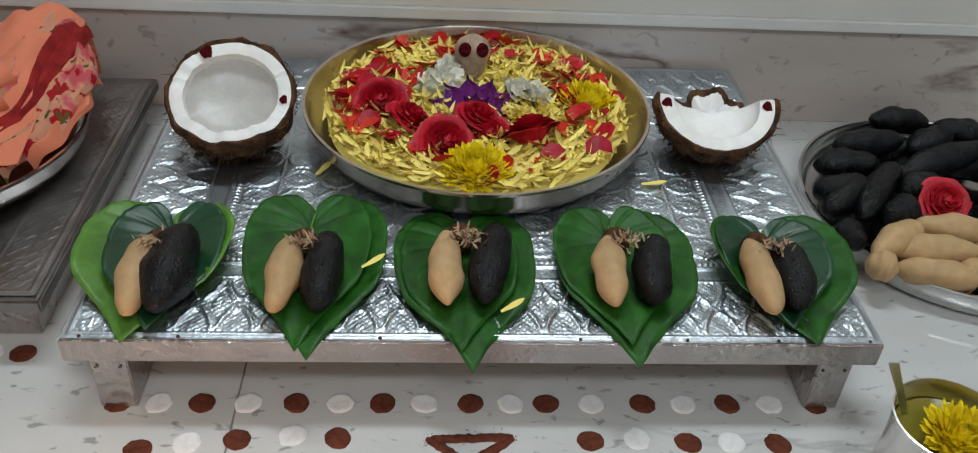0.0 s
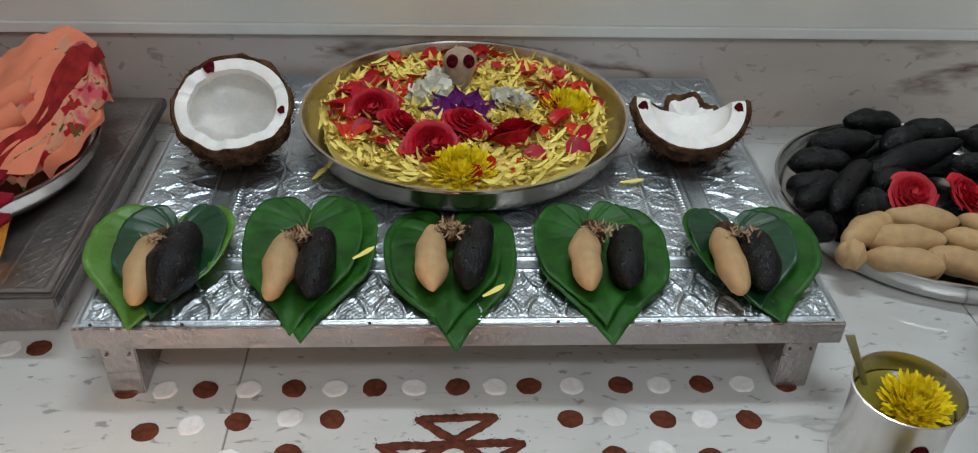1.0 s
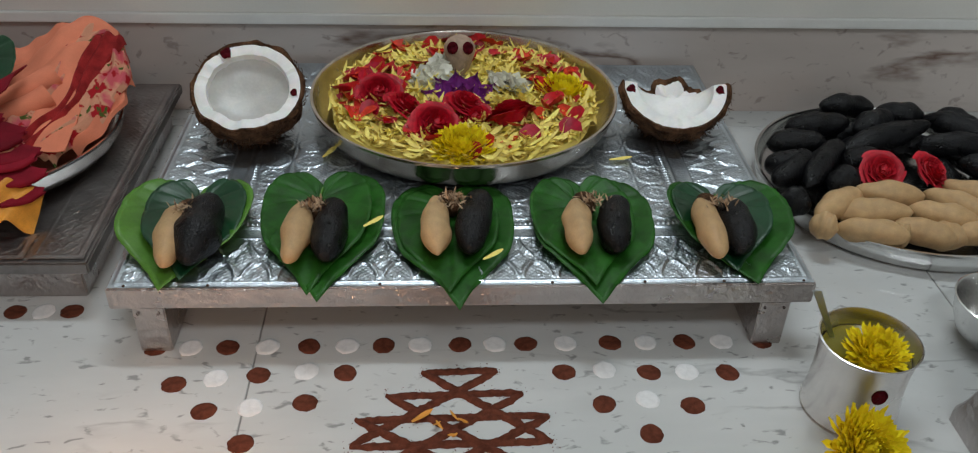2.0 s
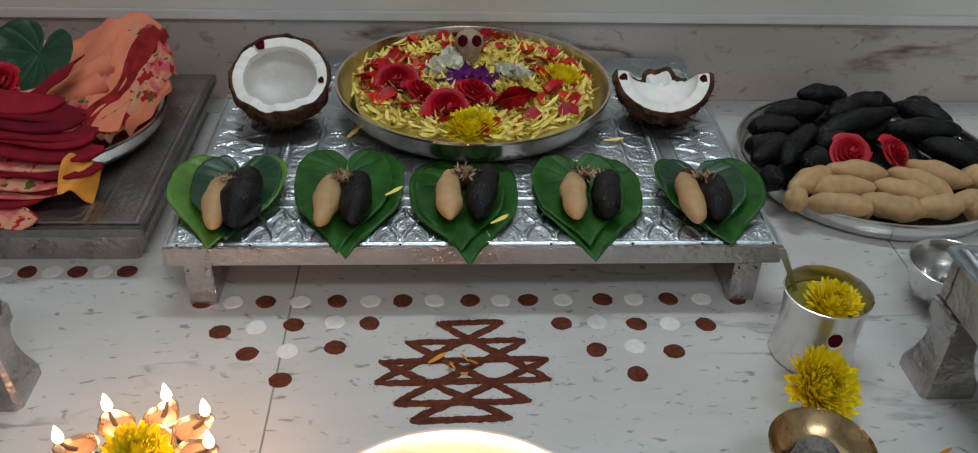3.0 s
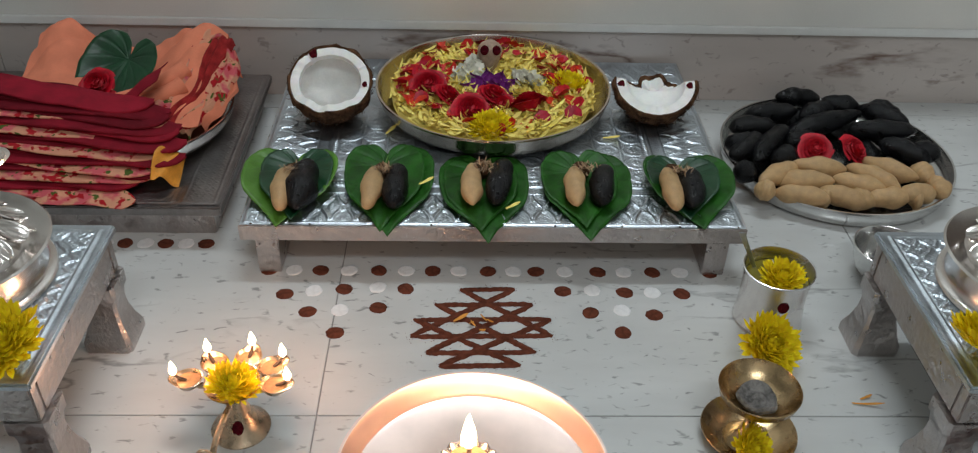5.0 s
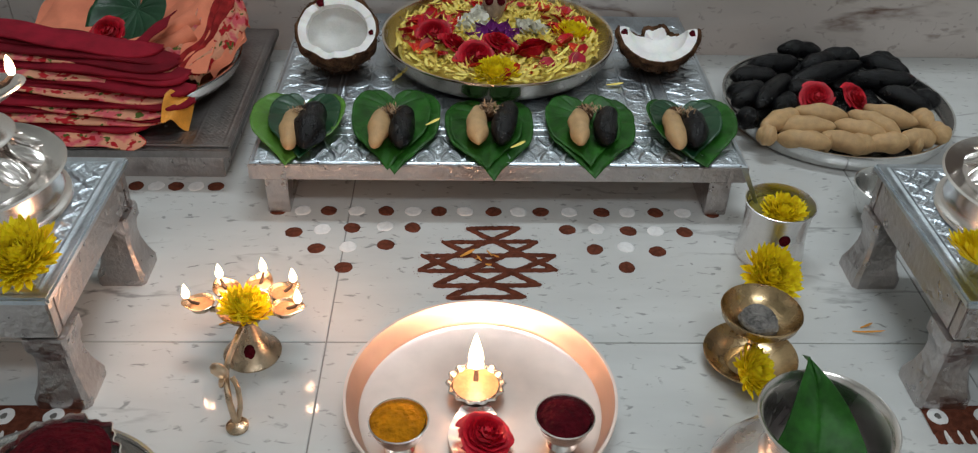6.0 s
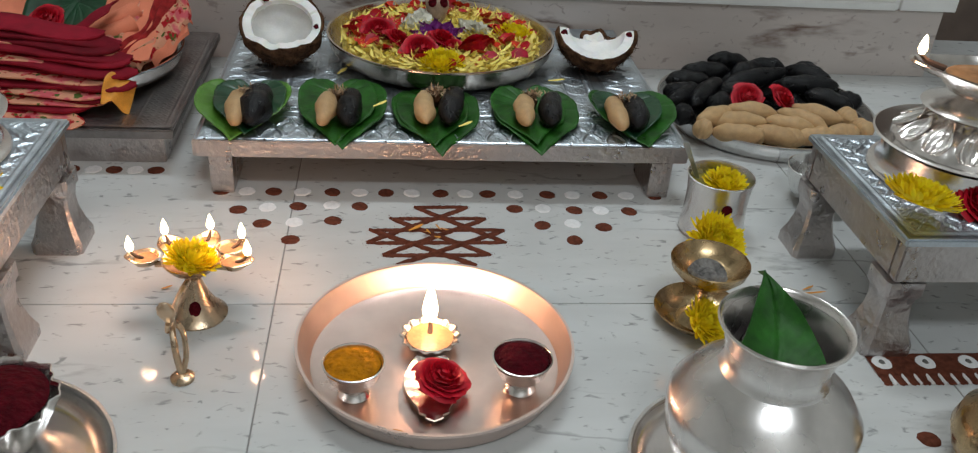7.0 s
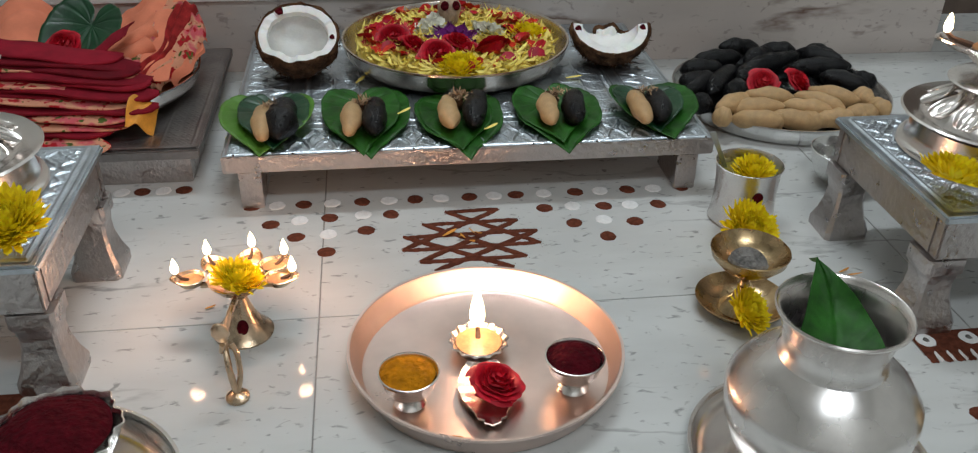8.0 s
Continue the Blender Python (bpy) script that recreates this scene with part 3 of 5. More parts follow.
ashcup = thing("ash_cup", (0.2300, -0.2410, 0.0515), "burnt grey incense cone stump in the brass bowl", "incense")
part("stump", lathe([(0, 0), (0.017, 0.0), (0.0185, 0.006), (0.0165, 0.0085), (0.014, 0.006), (0.010, 0.0035), (0.004, 0.007), (0, 0.006)], 32, wob=0.25), ASH, ashcup)

# the brass pot that shows at the edge
bp = thing("brass_vessel", (0.424, -0.434, 0.0), "rounded brass vessel on the floor", "vessel")
part("body", lathe([(0, 0), (0.03, 0), (0.042, 0.012), (0.047, 0.028), (0.043, 0.045), (0.030, 0.056), (0.027, 0.062), (0.031, 0.068), (0.029, 0.0685), (0.024, 0.06), (0.02, 0.04), (0, 0.03)], 64), BRASS, bp)

# ---- powder cups on the aarti plate, and the lamp on it ----


def powder_cup(x, y, material, label):
    c = thing("powder_cup", (x, y, 0.0026), label, "cup", "powder cups")
    part("cup", lathe([(0, 0), (0.0125, 0), (0.0135, 0.002), (0.012, 0.004), (0.008, 0.0075), (0.0085, 0.0095), (0.016, 0.0135), (0.0212, 0.0215), (0.0235, 0.031), (0.0250, 0.0328), (0.0252, 0.0340), (0.0240, 0.0344), (0.0225, 0.032), (0.0205, 0.024), (0.012, 0.016), (0, 0.015)], 56), BRIGHT, c)
    part("powder", lathe([(0, 0.0375), (0.008, 0.0365), (0.016, 0.0355), (0.0215, 0.0325), (0.0228, 0.031), (0, 0.029)], 40, wob=0.12), material, c, label.split(" holding ")[1])


powder_cup(-0.0935, -0.3425, TURMERIC, "small footed silver cup holding orange turmeric powder")
powder_cup(0.0445, -0.338, KUMKUM, "small footed silver cup holding dark maroon powder")


def flame(x, y, z, h, watts, name="flame", parent=None, lean=0.0):
    """A wick flame and its light."""
    prof = [(0, 0.0), (0.10, 0.06), (0.15, 0.18), (0.165, 0.30), (0.14, 0.48), (0.09, 0.70), (0.04, 0.90), (0, 1.0)]
    o = part("flame", lathe([(r * h * (1.35 if h < 0.03 else 1.0), zz * h) for r, zz in prof], 20), FIRE, parent, "glowing yellow-white flame")
    base = parent.matrix_basis.translation if parent else Vector()
    o.matrix_basis = pose(x - base.x, y - base.y, z - base.z, 0, lean, 0)
    o.visible_shadow = False
    lamp("flame_light", "POINT", watts, FLAME, Matrix.Translation((x, y, z + h * 0.5)), 0.006)


diya = thing("silver_lamp", (-0.029, -0.279, 0.0026), "small lit silver oil lamp with a scalloped edge", "lamp")
scal = lambda a, r, z: 1 + (0.05 * math.cos(a * 14) if z > 0.008 else 0)
part("bowl", lathe([(0, 0), (0.016, 0), (0.020, 0.003), (0.0245, 0.011), (0.0262, 0.0120), (0.0245, 0.0128), (0.019, 0.006), (0.012, 0.004), (0, 0.0035)], 84, f=scal), BRIGHT, diya)
part("handle", grid(24, 12, lambda u, v: ((v - 0.5) * 2 * (0.012 + 0.012 * math.sin(min(1, u * 1.15) * math.pi) ** 1.0) * (1 if u < 0.93 else 0.55), -0.022 - 0.078 * u, 0.004 + 0.003 * abs(v - 0.5) * 2 + 0.0006 * math.sin(u * 40) * abs(v - 0.5)), solid=0.0016), BRIGHT, diya)
part("ghee", lathe([(0, 0.0105), (0.0205, 0.0100)], 32), OIL, diya)
part("wick", tube([(0.0, 0.004, 0.009), (0.0005, 0.010, 0.014), (0.0, 0.012, 0.021)], [0.0026, 0.0022, 0.0013], 8), WICK, diya)
flame(-0.029, -0.267, 0.0205, 0.043, 0.36, parent=diya)

# ---- five-wick lamp ----
five = thing("five_wick_lamp", (-0.239, -0.227, 0.0), "lit pale brass five-wick oil lamp with a snake handle", "lamp")
part("base", lathe([(0, 0), (0.0265, 0), (0.0270, 0.002), (0.025, 0.004), (0.020, 0.009), (0.013, 0.021), (0.0085, 0.033), (0.0065, 0.040), (0.009, 0.043), (0.0065, 0.046), (0, 0.046)], 56), PALEBRASS, five)
part("mark", grid(8, 8, lambda u, v: ((u - 0.5) * 0.011 + 0.002, -0.0160 + ((v - 0.5) * 0.006) * math.sqrt(max(0.0, 1 - (2 * u - 1) ** 2)), 0.0165 + (v - 0.5) * 0.012 * math.sqrt(max(0.0, 1 - (2 * u - 1) ** 2))), solid=0.0005), KUMKUM, five, "dark red dot")
part("centre_bowl", lathe([(0, 0.044), (0.008, 0.045), (0.019, 0.051), (0.0245, 0.058), (0.0255, 0.060), (0.024, 0.0602), (0.018, 0.054), (0, 0.050)], 48), PALEBRASS, five)
CUPS = [(-0.040, 0.004, 178), (-0.021, 0.024, 128), (0.008, 0.031, 80), (0.031, 0.020, 40), (0.037, -0.002, 2)]
for k, (cx, cy, ang) in enumerate(CUPS):
    def lip(a, r, z):
        return 1 + (0.42 * max(0.0, math.cos(a)) ** 7 if z > 0.006 else 0)
    c = part("oil_cup", lathe([(0, 0), (0.006, 0.0005), (0.012, 0.004), (0.0150, 0.010), (0.0156, 0.0112), (0.0145, 0.0116), (0.011, 0.006), (0, 0.004)], 40, f=lip), PALEBRASS, five)
    c.matrix_basis = pose(cx, cy, 0.051, 0, 0, ang) @ Matrix.Diagonal((0.82, 0.82, 0.82, 1))
    part("oil", lathe([(0, 0.0085), (0.0122, 0.0083)], 24), OIL, c)
    part("wick", tube([(0.002, 0, 0.008), (0.010, 0, 0.011), (0.015, 0, 0.016)], [0.0022, 0.002, 0.0012], 8), WICK, c)
    part("arm", tube([(cx * 0.45, cy * 0.45, 0.053), (cx * 0.8, cy * 0.8, 0.052)], 0.003, 8), PALEBRASS, five)
    ca, sa = math.cos(radians(ang)), math.sin(radians(ang))
    flame(-0.239 + cx + 0.0123 * ca, -0.227 + cy + 0.0123 * sa, 0.0645, 0.0165, 0.085, parent=five)
part("handle", tube(arc([(0.0, -0.02, 0.050), (-0.002, -0.045, 0.052), (-0.004, -0.068, 0.046), (-0.001, -0.084, 0.030), (0.002, -0.089, 0.012), (0.004, -0.090, 0.002)]), 0.0028, 8), PALEBRASS, five)
part("handle_loop", tube(arc([(0.004, -0.090, 0.004), (0.007, -0.083, 0.018), (0.006, -0.078, 0.036), (0.002, -0.074, 0.044)]), 0.0024, 8), PALEBRASS, five)
part("snake_hood", lathe([(0, -0.016), (0.004, -0.012), (0.0075, -0.002), (0.0065, 0.006), (0.0035, 0.011), (0, 0.013)], 20, m=Matrix.Translation((-0.002, -0.090, 0.068)) @ pose(0, 0, 0, 18, 0, 0) @ Matrix.Diagonal((1, 0.45, 1, 1))), PALEBRASS, five)
part("hood_neck", tube(arc([(-0.002, -0.090, 0.056), (-0.004, -0.086, 0.046), (-0.004, -0.072, 0.045)]), 0.0022, 8), PALEBRASS, five)
part("foot", lathe([(0, 0), (0.0095, 0), (0.0098, 0.003), (0.006, 0.005), (0, 0.006)], 28, m=Matrix.Translation((0.004, -0.091, 0))), PALEBRASS, five)


# ---- tall oil lamps on the side tables ----


def oil_lamp(x, y, turn):
    t = thing("oil_lamp", (x, y, 0.1285), "tall polished silver oil lamp with a petalled dome, lit", "lamp", "tall oil lamps", rz=turn)
    t.scale = (1.27, 1.27, 1.0)
    part("foot", lathe([(0, 0), (0.0645, 0), (0.0655, 0.002), (0.0645, 0.004), (0.061, 0.0055), (0.0595, 0.008), (0.058, 0.018), (0.057, 0.030), (0, 0.032)], 96), BRIGHT, t)
    part("dish", lathe([(0, 0.030), (0.055, 0.0305), (0.066, 0.037), (0.0675, 0.038), (0.066, 0.0395), (0.056, 0.034), (0.052, 0.034)], 96), BRIGHT, t)
    pet = lambda a, r, z: 1 + 0.06 * abs(math.cos(a * 6)) * math.exp(-((z - 0.046) / 0.010) ** 2)
    part("dome", lathe([(0.052, 0.0342), (0.050, 0.039), (0.044, 0.046), (0.035, 0.053), (0.027, 0.057), (0.024, 0.060), (0, 0.061)], 144, f=pet), BRIGHT, t)
    for k in range(12):
        def motif(u, v, k=k):
            q = 2 * v - 1
            a = 2 * math.pi * k / 12 + q * 0.22 * math.sin(math.pi * (0.12 + 0.88 * u)) ** 0.7
            r, z = 0.0515 - 0.0235 * u, 0.0372 + 0.0205 * u - 0.004 * (1 - u) * u
            h = 0.0022 + 0.0016 * abs(q) ** 3 + 0.0007 * math.cos(q * 14)
            return ((r + 0.5 * h) * math.cos(a), (r + 0.5 * h) * math.sin(a), z + h)
        part("petal_motif", grid(10, 12, motif, solid=0.0012), BRIGHT, t)
    part("rope_ring", lathe([(0.022, 0.058), (0.0265, 0.061), (0.0275, 0.0645), (0.026, 0.068), (0.022, 0.070)], 96, f=lambda a, r, z: 1 + 0.03 * math.sin(a * 26 + z * 700)), BRIGHT, t)
    part("collar", lathe([(0.020, 0.0665), (0.038, 0.0685), (0.0405, 0.071), (0.039, 0.073), (0.028, 0.077), (0.017, 0.080), (0.014, 0.083), (0, 0.084)], 72), BRIGHT, t)
    sp = lambda a, r, z: 1 + (0.55 * max(0.0, math.cos(a)) ** 9 if z > 0.098 else 0)
    part("lamp_bowl", lathe([(0, 0.080), (0.014, 0.081), (0.026, 0.087), (0.034, 0.097), (0.036, 0.1055), (0.0365, 0.1065), (0.0345, 0.1070), (0.030, 0.099), (0.02, 0.092), (0, 0.090)], 72, f=sp), BRIGHT, t)
    part("oil", lathe([(0, 0.1005), (0.0295, 0.100)], 32), OIL, t)
    part("wick", tube([(0.03, 0, 0.102), (0.044, 0, 0.106), (0.049, 0, 0.111)], [0.003, 0.0025, 0.0016], 8), WICK, t)
    part("finial", lathe([(0, 0.100), (0.006, 0.101), (0.005, 0.113), (0.009, 0.118), (0.004, 0.126), (0, 0.128)], 24), BRIGHT, t)
    a = radians(turn)
    fx, fy = x + 0.0622 * math.cos(a), y + 0.0622 * math.sin(a)
    o = part("flame", lathe([(0, 0.0), (0.0022, 0.0015), (0.0033, 0.005), (0.003, 0.010), (0.0015, 0.017), (0, 0.02)], 16), FIRE, t, "glowing yellow-white flame")
    o.matrix_basis = pose(0.049, 0, 0.1105)
    o.visible_shadow = False
    lamp("flame_light", "POINT", 0.05, FLAME, Matrix.Translation((fx, fy, 0.1295 + 0.121)), 0.005)


oil_lamp(0.483, -0.178, 150)
oil_lamp(-0.481, -0.171, 40)

# ---- petals, leaves and flowers ----


class Soup:
    """Collects many small sheets into one mesh."""

    def __init__(self):
        self.v, self.f = [], []

    def sheet(self, nu, nv, fn, m=None):
        b = len(self.v)
        for i in range(nu + 1):
            for j in range(nv + 1):
                p = Vector(fn(i / nu, j / nv))
                self.v.append(tuple(m @ p) if m is not None else tuple(p))
        for i in range(nu):
            for j in range(nv):
                a = b + i * (nv + 1) + j
                self.f.append((a, a + nv + 1, a + nv + 2, a + 1))

    def mesh(self, name, material):
        me = bpy.data.meshes.new(name)
        me.from_pydata(self.v, [], self.f)
        me.materials.append(material)
        me.shade_smooth()
        return me

    def part(self, name, material, parent=None, label=""):
        ob = new(name, self.mesh(name, material))
        ob.parent = parent
        if label:
            ob["label"] = label
        return ob


def strap(length, width, curl, droop=0.0):
    """A narrow petal along +x, its sides turned up, its end bent by curl."""
    def fn(u, v):
        w = width * (0.45 + 0.55 * min(1.0, u * 1.8)) * math.sqrt(max(0.0, 1 - max(0.0, (u - 0.6) / 0.405) ** 2)) + 0.0001
        s = (v - 0.5) * 2
        return (length * u, s * w * 0.5, curl * length * u * u + 0.18 * width * s * s - droop * u)
    return fn


def mum_mesh(name, R, n, seed, material=None):
    """A chrysanthemum: narrow petals in a dense spiral, upright in the middle and flat outside, over a small dome."""
    rr, s = random.Random(seed), Soup()
    n = int(n * 1.9)
    s.sheet(24, 8, lambda u, v: (0.66 * R * v * math.cos(u * 6.2832), 0.66 * R * v * math.sin(u * 6.2832), R * (0.48 - 0.36 * v * v)))
    for k in range(n):
        t = ((k + 0.5) / n) ** 0.8
        a = k * 2.39996 + rr.uniform(-0.15, 0.15)
        lift = 78 * (1 - t) ** 0.8 + 6 * t + rr.uniform(-8, 8)
        ln = R * (0.24 + 0.36 * t) * rr.uniform(0.85, 1.12)
        r0 = 0.55 * R * t
        m = Matrix.Translation((r0 * math.cos(a), r0 * math.sin(a), R * (0.44 - 0.30 * t * t))) @ pose(0, 0, 0, 0, 0, math.degrees(a)) @ pose(0, 0, 0, rr.uniform(-18, 18), -lift, 0)
        s.sheet(4, 2, strap(ln, R * rr.uniform(0.15, 0.21), rr.uniform(0.05, 0.40)), m)
    return s.mesh(name, material or YELLOW)


def rose(R, n, seed, material, m, label, group=""):
    """A rose: cupped petals wound round the middle, the outer ones rolled back; each petal is a part."""
    rr = random.Random(seed)
    t0 = tagged(new("rose"), label, "rose", group)
    t0.empty_display_size = 0.01
    t0.matrix_basis = m
    heart = Soup()
    heart.sheet(20, 6, lambda u, v: (0.60 * R * v * math.cos(u * 6.2832), 0.60 * R * v * math.sin(u * 6.2832), R * (0.72 - 0.50 * v * v)))
    heart.part("heart", material, t0)
    n = int(n * 1.5)
    for k in range(n):
        t = ((k + 0.5) / n) ** 0.8
        a0 = k * 2.4 + rr.uniform(-0.2, 0.2)
        span = 2.2 - 0.75 * t
        r, hgt, curl = R * (0.07 + 0.62 * t), R * (0.90 - 0.38 * t * t), R * (0.05 + 0.26 * t ** 1.4)
        w1, w2 = rr.uniform(0, 6), rr.uniform(0.02, 0.05) * R

        def fn(u, v):
            q = (u - 0.5) * 2
            ang = a0 + q * span / 2
            rad = r * (0.62 + 0.38 * math.sin(v * 1.57)) + curl * v ** 3 + w2 * math.sin(ang * 6 + w1) * v * v + 0.05 * R * q * v
            return (rad * math.cos(ang), rad * math.sin(ang), hgt * v - curl * 0.7 * v ** 5 - 0.12 * hgt * q * q * v)
        s = Soup()
        s.sheet(7, 6, fn)
        s.part("petal", material, t0)
    return t0


def flower(name, me, m, label, category, group=""):
    ob = tagged(new(name, me), label, category, group)
    ob.matrix_basis = m
    return ob


RADII = [(0, 0.03), (10, 0.20), (28, 0.335), (52, 0.42), (80, 0.49), (105, 0.535), (130, 0.60), (150, 0.665), (164, 0.755), (173, 0.87), (180, 1.02)]
DEG, RAD = [a for a, b in RADII], [b for a, b in RADII]


def leaf_mesh(name, L, wide, cup, droop, seed, material, lobes=0.010):
    """A heart-shaped leaf, its stalk at the origin and its tip towards -y, with sunk veins and a little thickness."""
    L *= 0.965
    own = bmesh.new()
    nr, na = 14, 144
    rings = []
    for i in range(nr + 1):
        ring = []
        for k in range(na):
            a = 360 * k / na - 180
            r = np.interp(abs(a), DEG, RAD) * L * (i / nr) * (1 + 0.02 * noise.noise((a * 0.05, seed, 0))) * (1 + 0.09 * math.exp(-((abs(a) - 142) / 20) ** 2))
            x, y = r * math.sin(radians(a)) * wide * 0.96, r * math.cos(radians(a))
            q = abs(x) / (0.5 * L)
            z = cup * q * q + lobes * max(0.0, y / L) ** 1.0 * 3 - droop * max(0.0, -y / L - 0.45) ** 2 * 3
            z -= 0.0016 * math.exp(-(x / 0.0025) ** 2)
            for va in (32, 62, 95, 128, 152):
                z -= 0.0011 * math.exp(-((abs(a) - va - 14 * (i / nr) ** 2) / 3.2) ** 2) * min(1.0, 3.0 * i / nr)
            z += 0.003 * noise.noise((x * 30, y * 30, seed * 3.1)) * (i / nr)
            ring.append(own.verts.new((x, y, z)))
        rings.append(ring)
        if i == 0:
            for v in ring[1:]:
                own.verts.remove(v)
            rings[0] = [ring[0]]
    for i in range(nr):
        for k in range(na):
            j = (k + 1) % na
            if i == 0:
                own.faces.new((rings[0][0], rings[1][k], rings[1][j]))
            else:
                own.faces.new((rings[i][k], rings[i + 1][k], rings[i + 1][j], rings[i][j]))
    bmesh.ops.recalc_face_normals(own, faces=own.faces[:])
    if sum(f.normal.z for f in own.faces) < 0:
        bmesh.ops.reverse_faces(own, faces=own.faces[:])
    bmesh.ops.solidify(own, geom=own.faces[:], thickness=0.0006)
    me = bpy.data.meshes.new(name)
    own.to_mesh(me)
    own.free()
    me.materials.append(material)
    me.shade_smooth()
    return me


def leaf(x, y, z, rz, L, wide, cup, droop, seed, material, label, lobes=0.006, tilt=0):
    ob = tagged(new("betel_leaf", leaf_mesh("betel_leaf", L, wide, cup, droop, seed, material, lobes)), label, "leaf", "betel leaves")
    ob.matrix_basis = pose(x, y, z, tilt, 0, rz)
    stalk = part("stalk", tube(arc([(0, -0.012, 0.0006), (0, 0.002, 0.0012), (0.002, 0.016, 0.003)]), [0.0011] * 13, 6), LEAFPALE, ob, "pale stalk")
    return ob


G1, G2 = "glossy green heart-shaped betel leaf lying on the silver stool", "glossy green betel leaf stacked on another betel leaf"
Z0 = H + 0.0035
leaf(-0.234, 0.106, Z0, -2, 0.112, 1.00, 0.016, 0.0, 1, LEAFPALE, "pale green heart-shaped betel leaf under a darker one", 0.008)
leaf(-0.228, 0.103, Z0 + 0.004, 3, 0.102, 0.84, 0.016, 0.0, 2, LEAFDARK, "dark green betel leaf stacked on a pale one", 0.010)
leaf(-0.121, 0.112, Z0, 2, 0.131, 0.82, 0.014, 0.004, 3, LEAF, G1, 0.007)
leaf(-0.127, 0.114, Z0 + 0.003, 1, 0.126, 0.76, 0.015, 0.003, 4, LEAF, G2, 0.008)
leaf(-0.012, 0.102, Z0, 2, 0.130, 0.83, 0.010, 0.004, 5, LEAF, G1, 0.003)
leaf(-0.015, 0.098, Z0 + 0.0025, 0, 0.112, 0.80, 0.009, 0.0, 6, LEAF, G2, 0.003)
leaf(0.110, 0.103, Z0, -3, 0.126, 0.86, 0.010, 0.004, 7, LEAF, G1, 0.008)
leaf(0.100, 0.104, Z0 + 0.003, 0, 0.112, 0.82, 0.010, 0.0, 8, LEAF, G2, 0.010)
leaf(0.227, 0.101, Z0, 2, 0.106, 1.02, 0.017, 0.0, 9, LEAF, G1, 0.008)
leaf(0.222, 0.101, Z0 + 0.003, -3, 0.092, 0.94, 0.016, 0.0, 10, LEAFDARK, G2, 0.008)

# ---- roots ----


def root_mesh(name, seed, material, fat=0.5):
    """A knobbly spindle one long along x."""
    rr = random.Random(seed)
    own = bmesh.new()
    nr, na = 18, 18
    bend, k1, k2 = rr.uniform(-0.06, 0.06), rr.uniform(0, 9), rr.uniform(0, 9)
    rings = []
    for i in range(nr + 1):
        u = i / nr
        r = 0.5 * fat * max(0.0, 1 - abs(2 * u - 1) ** 2.2) ** 0.72 * (1 + 0.07 * math.sin(u * 9 + k1) + 0.05 * math.sin(u * 17 + k2))
        if i in (0, nr):
            rings.append([own.verts.new((u - 0.5, bend * 4 * (u - 0.5) ** 2, 0))])
            continue
        ring = []
        for k in range(na):
            a = 2 * math.pi * k / na
            q = r * (1 + 0.13 * noise.noise((u * 4 + seed * 7, math.cos(a), math.sin(a))))
            ring.append(own.verts.new((u - 0.5, bend * 4 * (u - 0.5) ** 2 + q * math.cos(a), q * math.sin(a))))
        rings.append(ring)
    for a, b in zip(rings, rings[1:]):
        for k in range(na):
            j = (k + 1) % na
            vs = list(dict.fromkeys([a[k % len(a)], a[j % len(a)], b[j % len(b)], b[k % len(b)]]))
            own.faces.new(vs)
    bmesh.ops.recalc_face_normals(own, faces=own.faces[:])
    me = bpy.data.meshes.new(name)
    own.to_mesh(me)
    own.free()
    me.materials.append(material)
    me.shade_smooth()
    return me


BEIGES = [root_mesh("beige_root", s, BEIGE) for s in range(1, 7)]
BLACKS = [root_mesh("black_root", s, BLACK) for s in range(11, 18)]


def root(kind, k, x, y, z, ang, length, fat, label, group, tilt=0):
    me = (BEIGES if kind == "beige_root" else BLACKS)[k % (6 if kind == "beige_root" else 7)]
    ob = tagged(new(kind, me), label, "root", group)
    ob.matrix_basis = pose(x, y, z, 0, tilt, ang) @ Matrix.Diagonal((length, fat * 4, fat * 4, 1))
    return ob


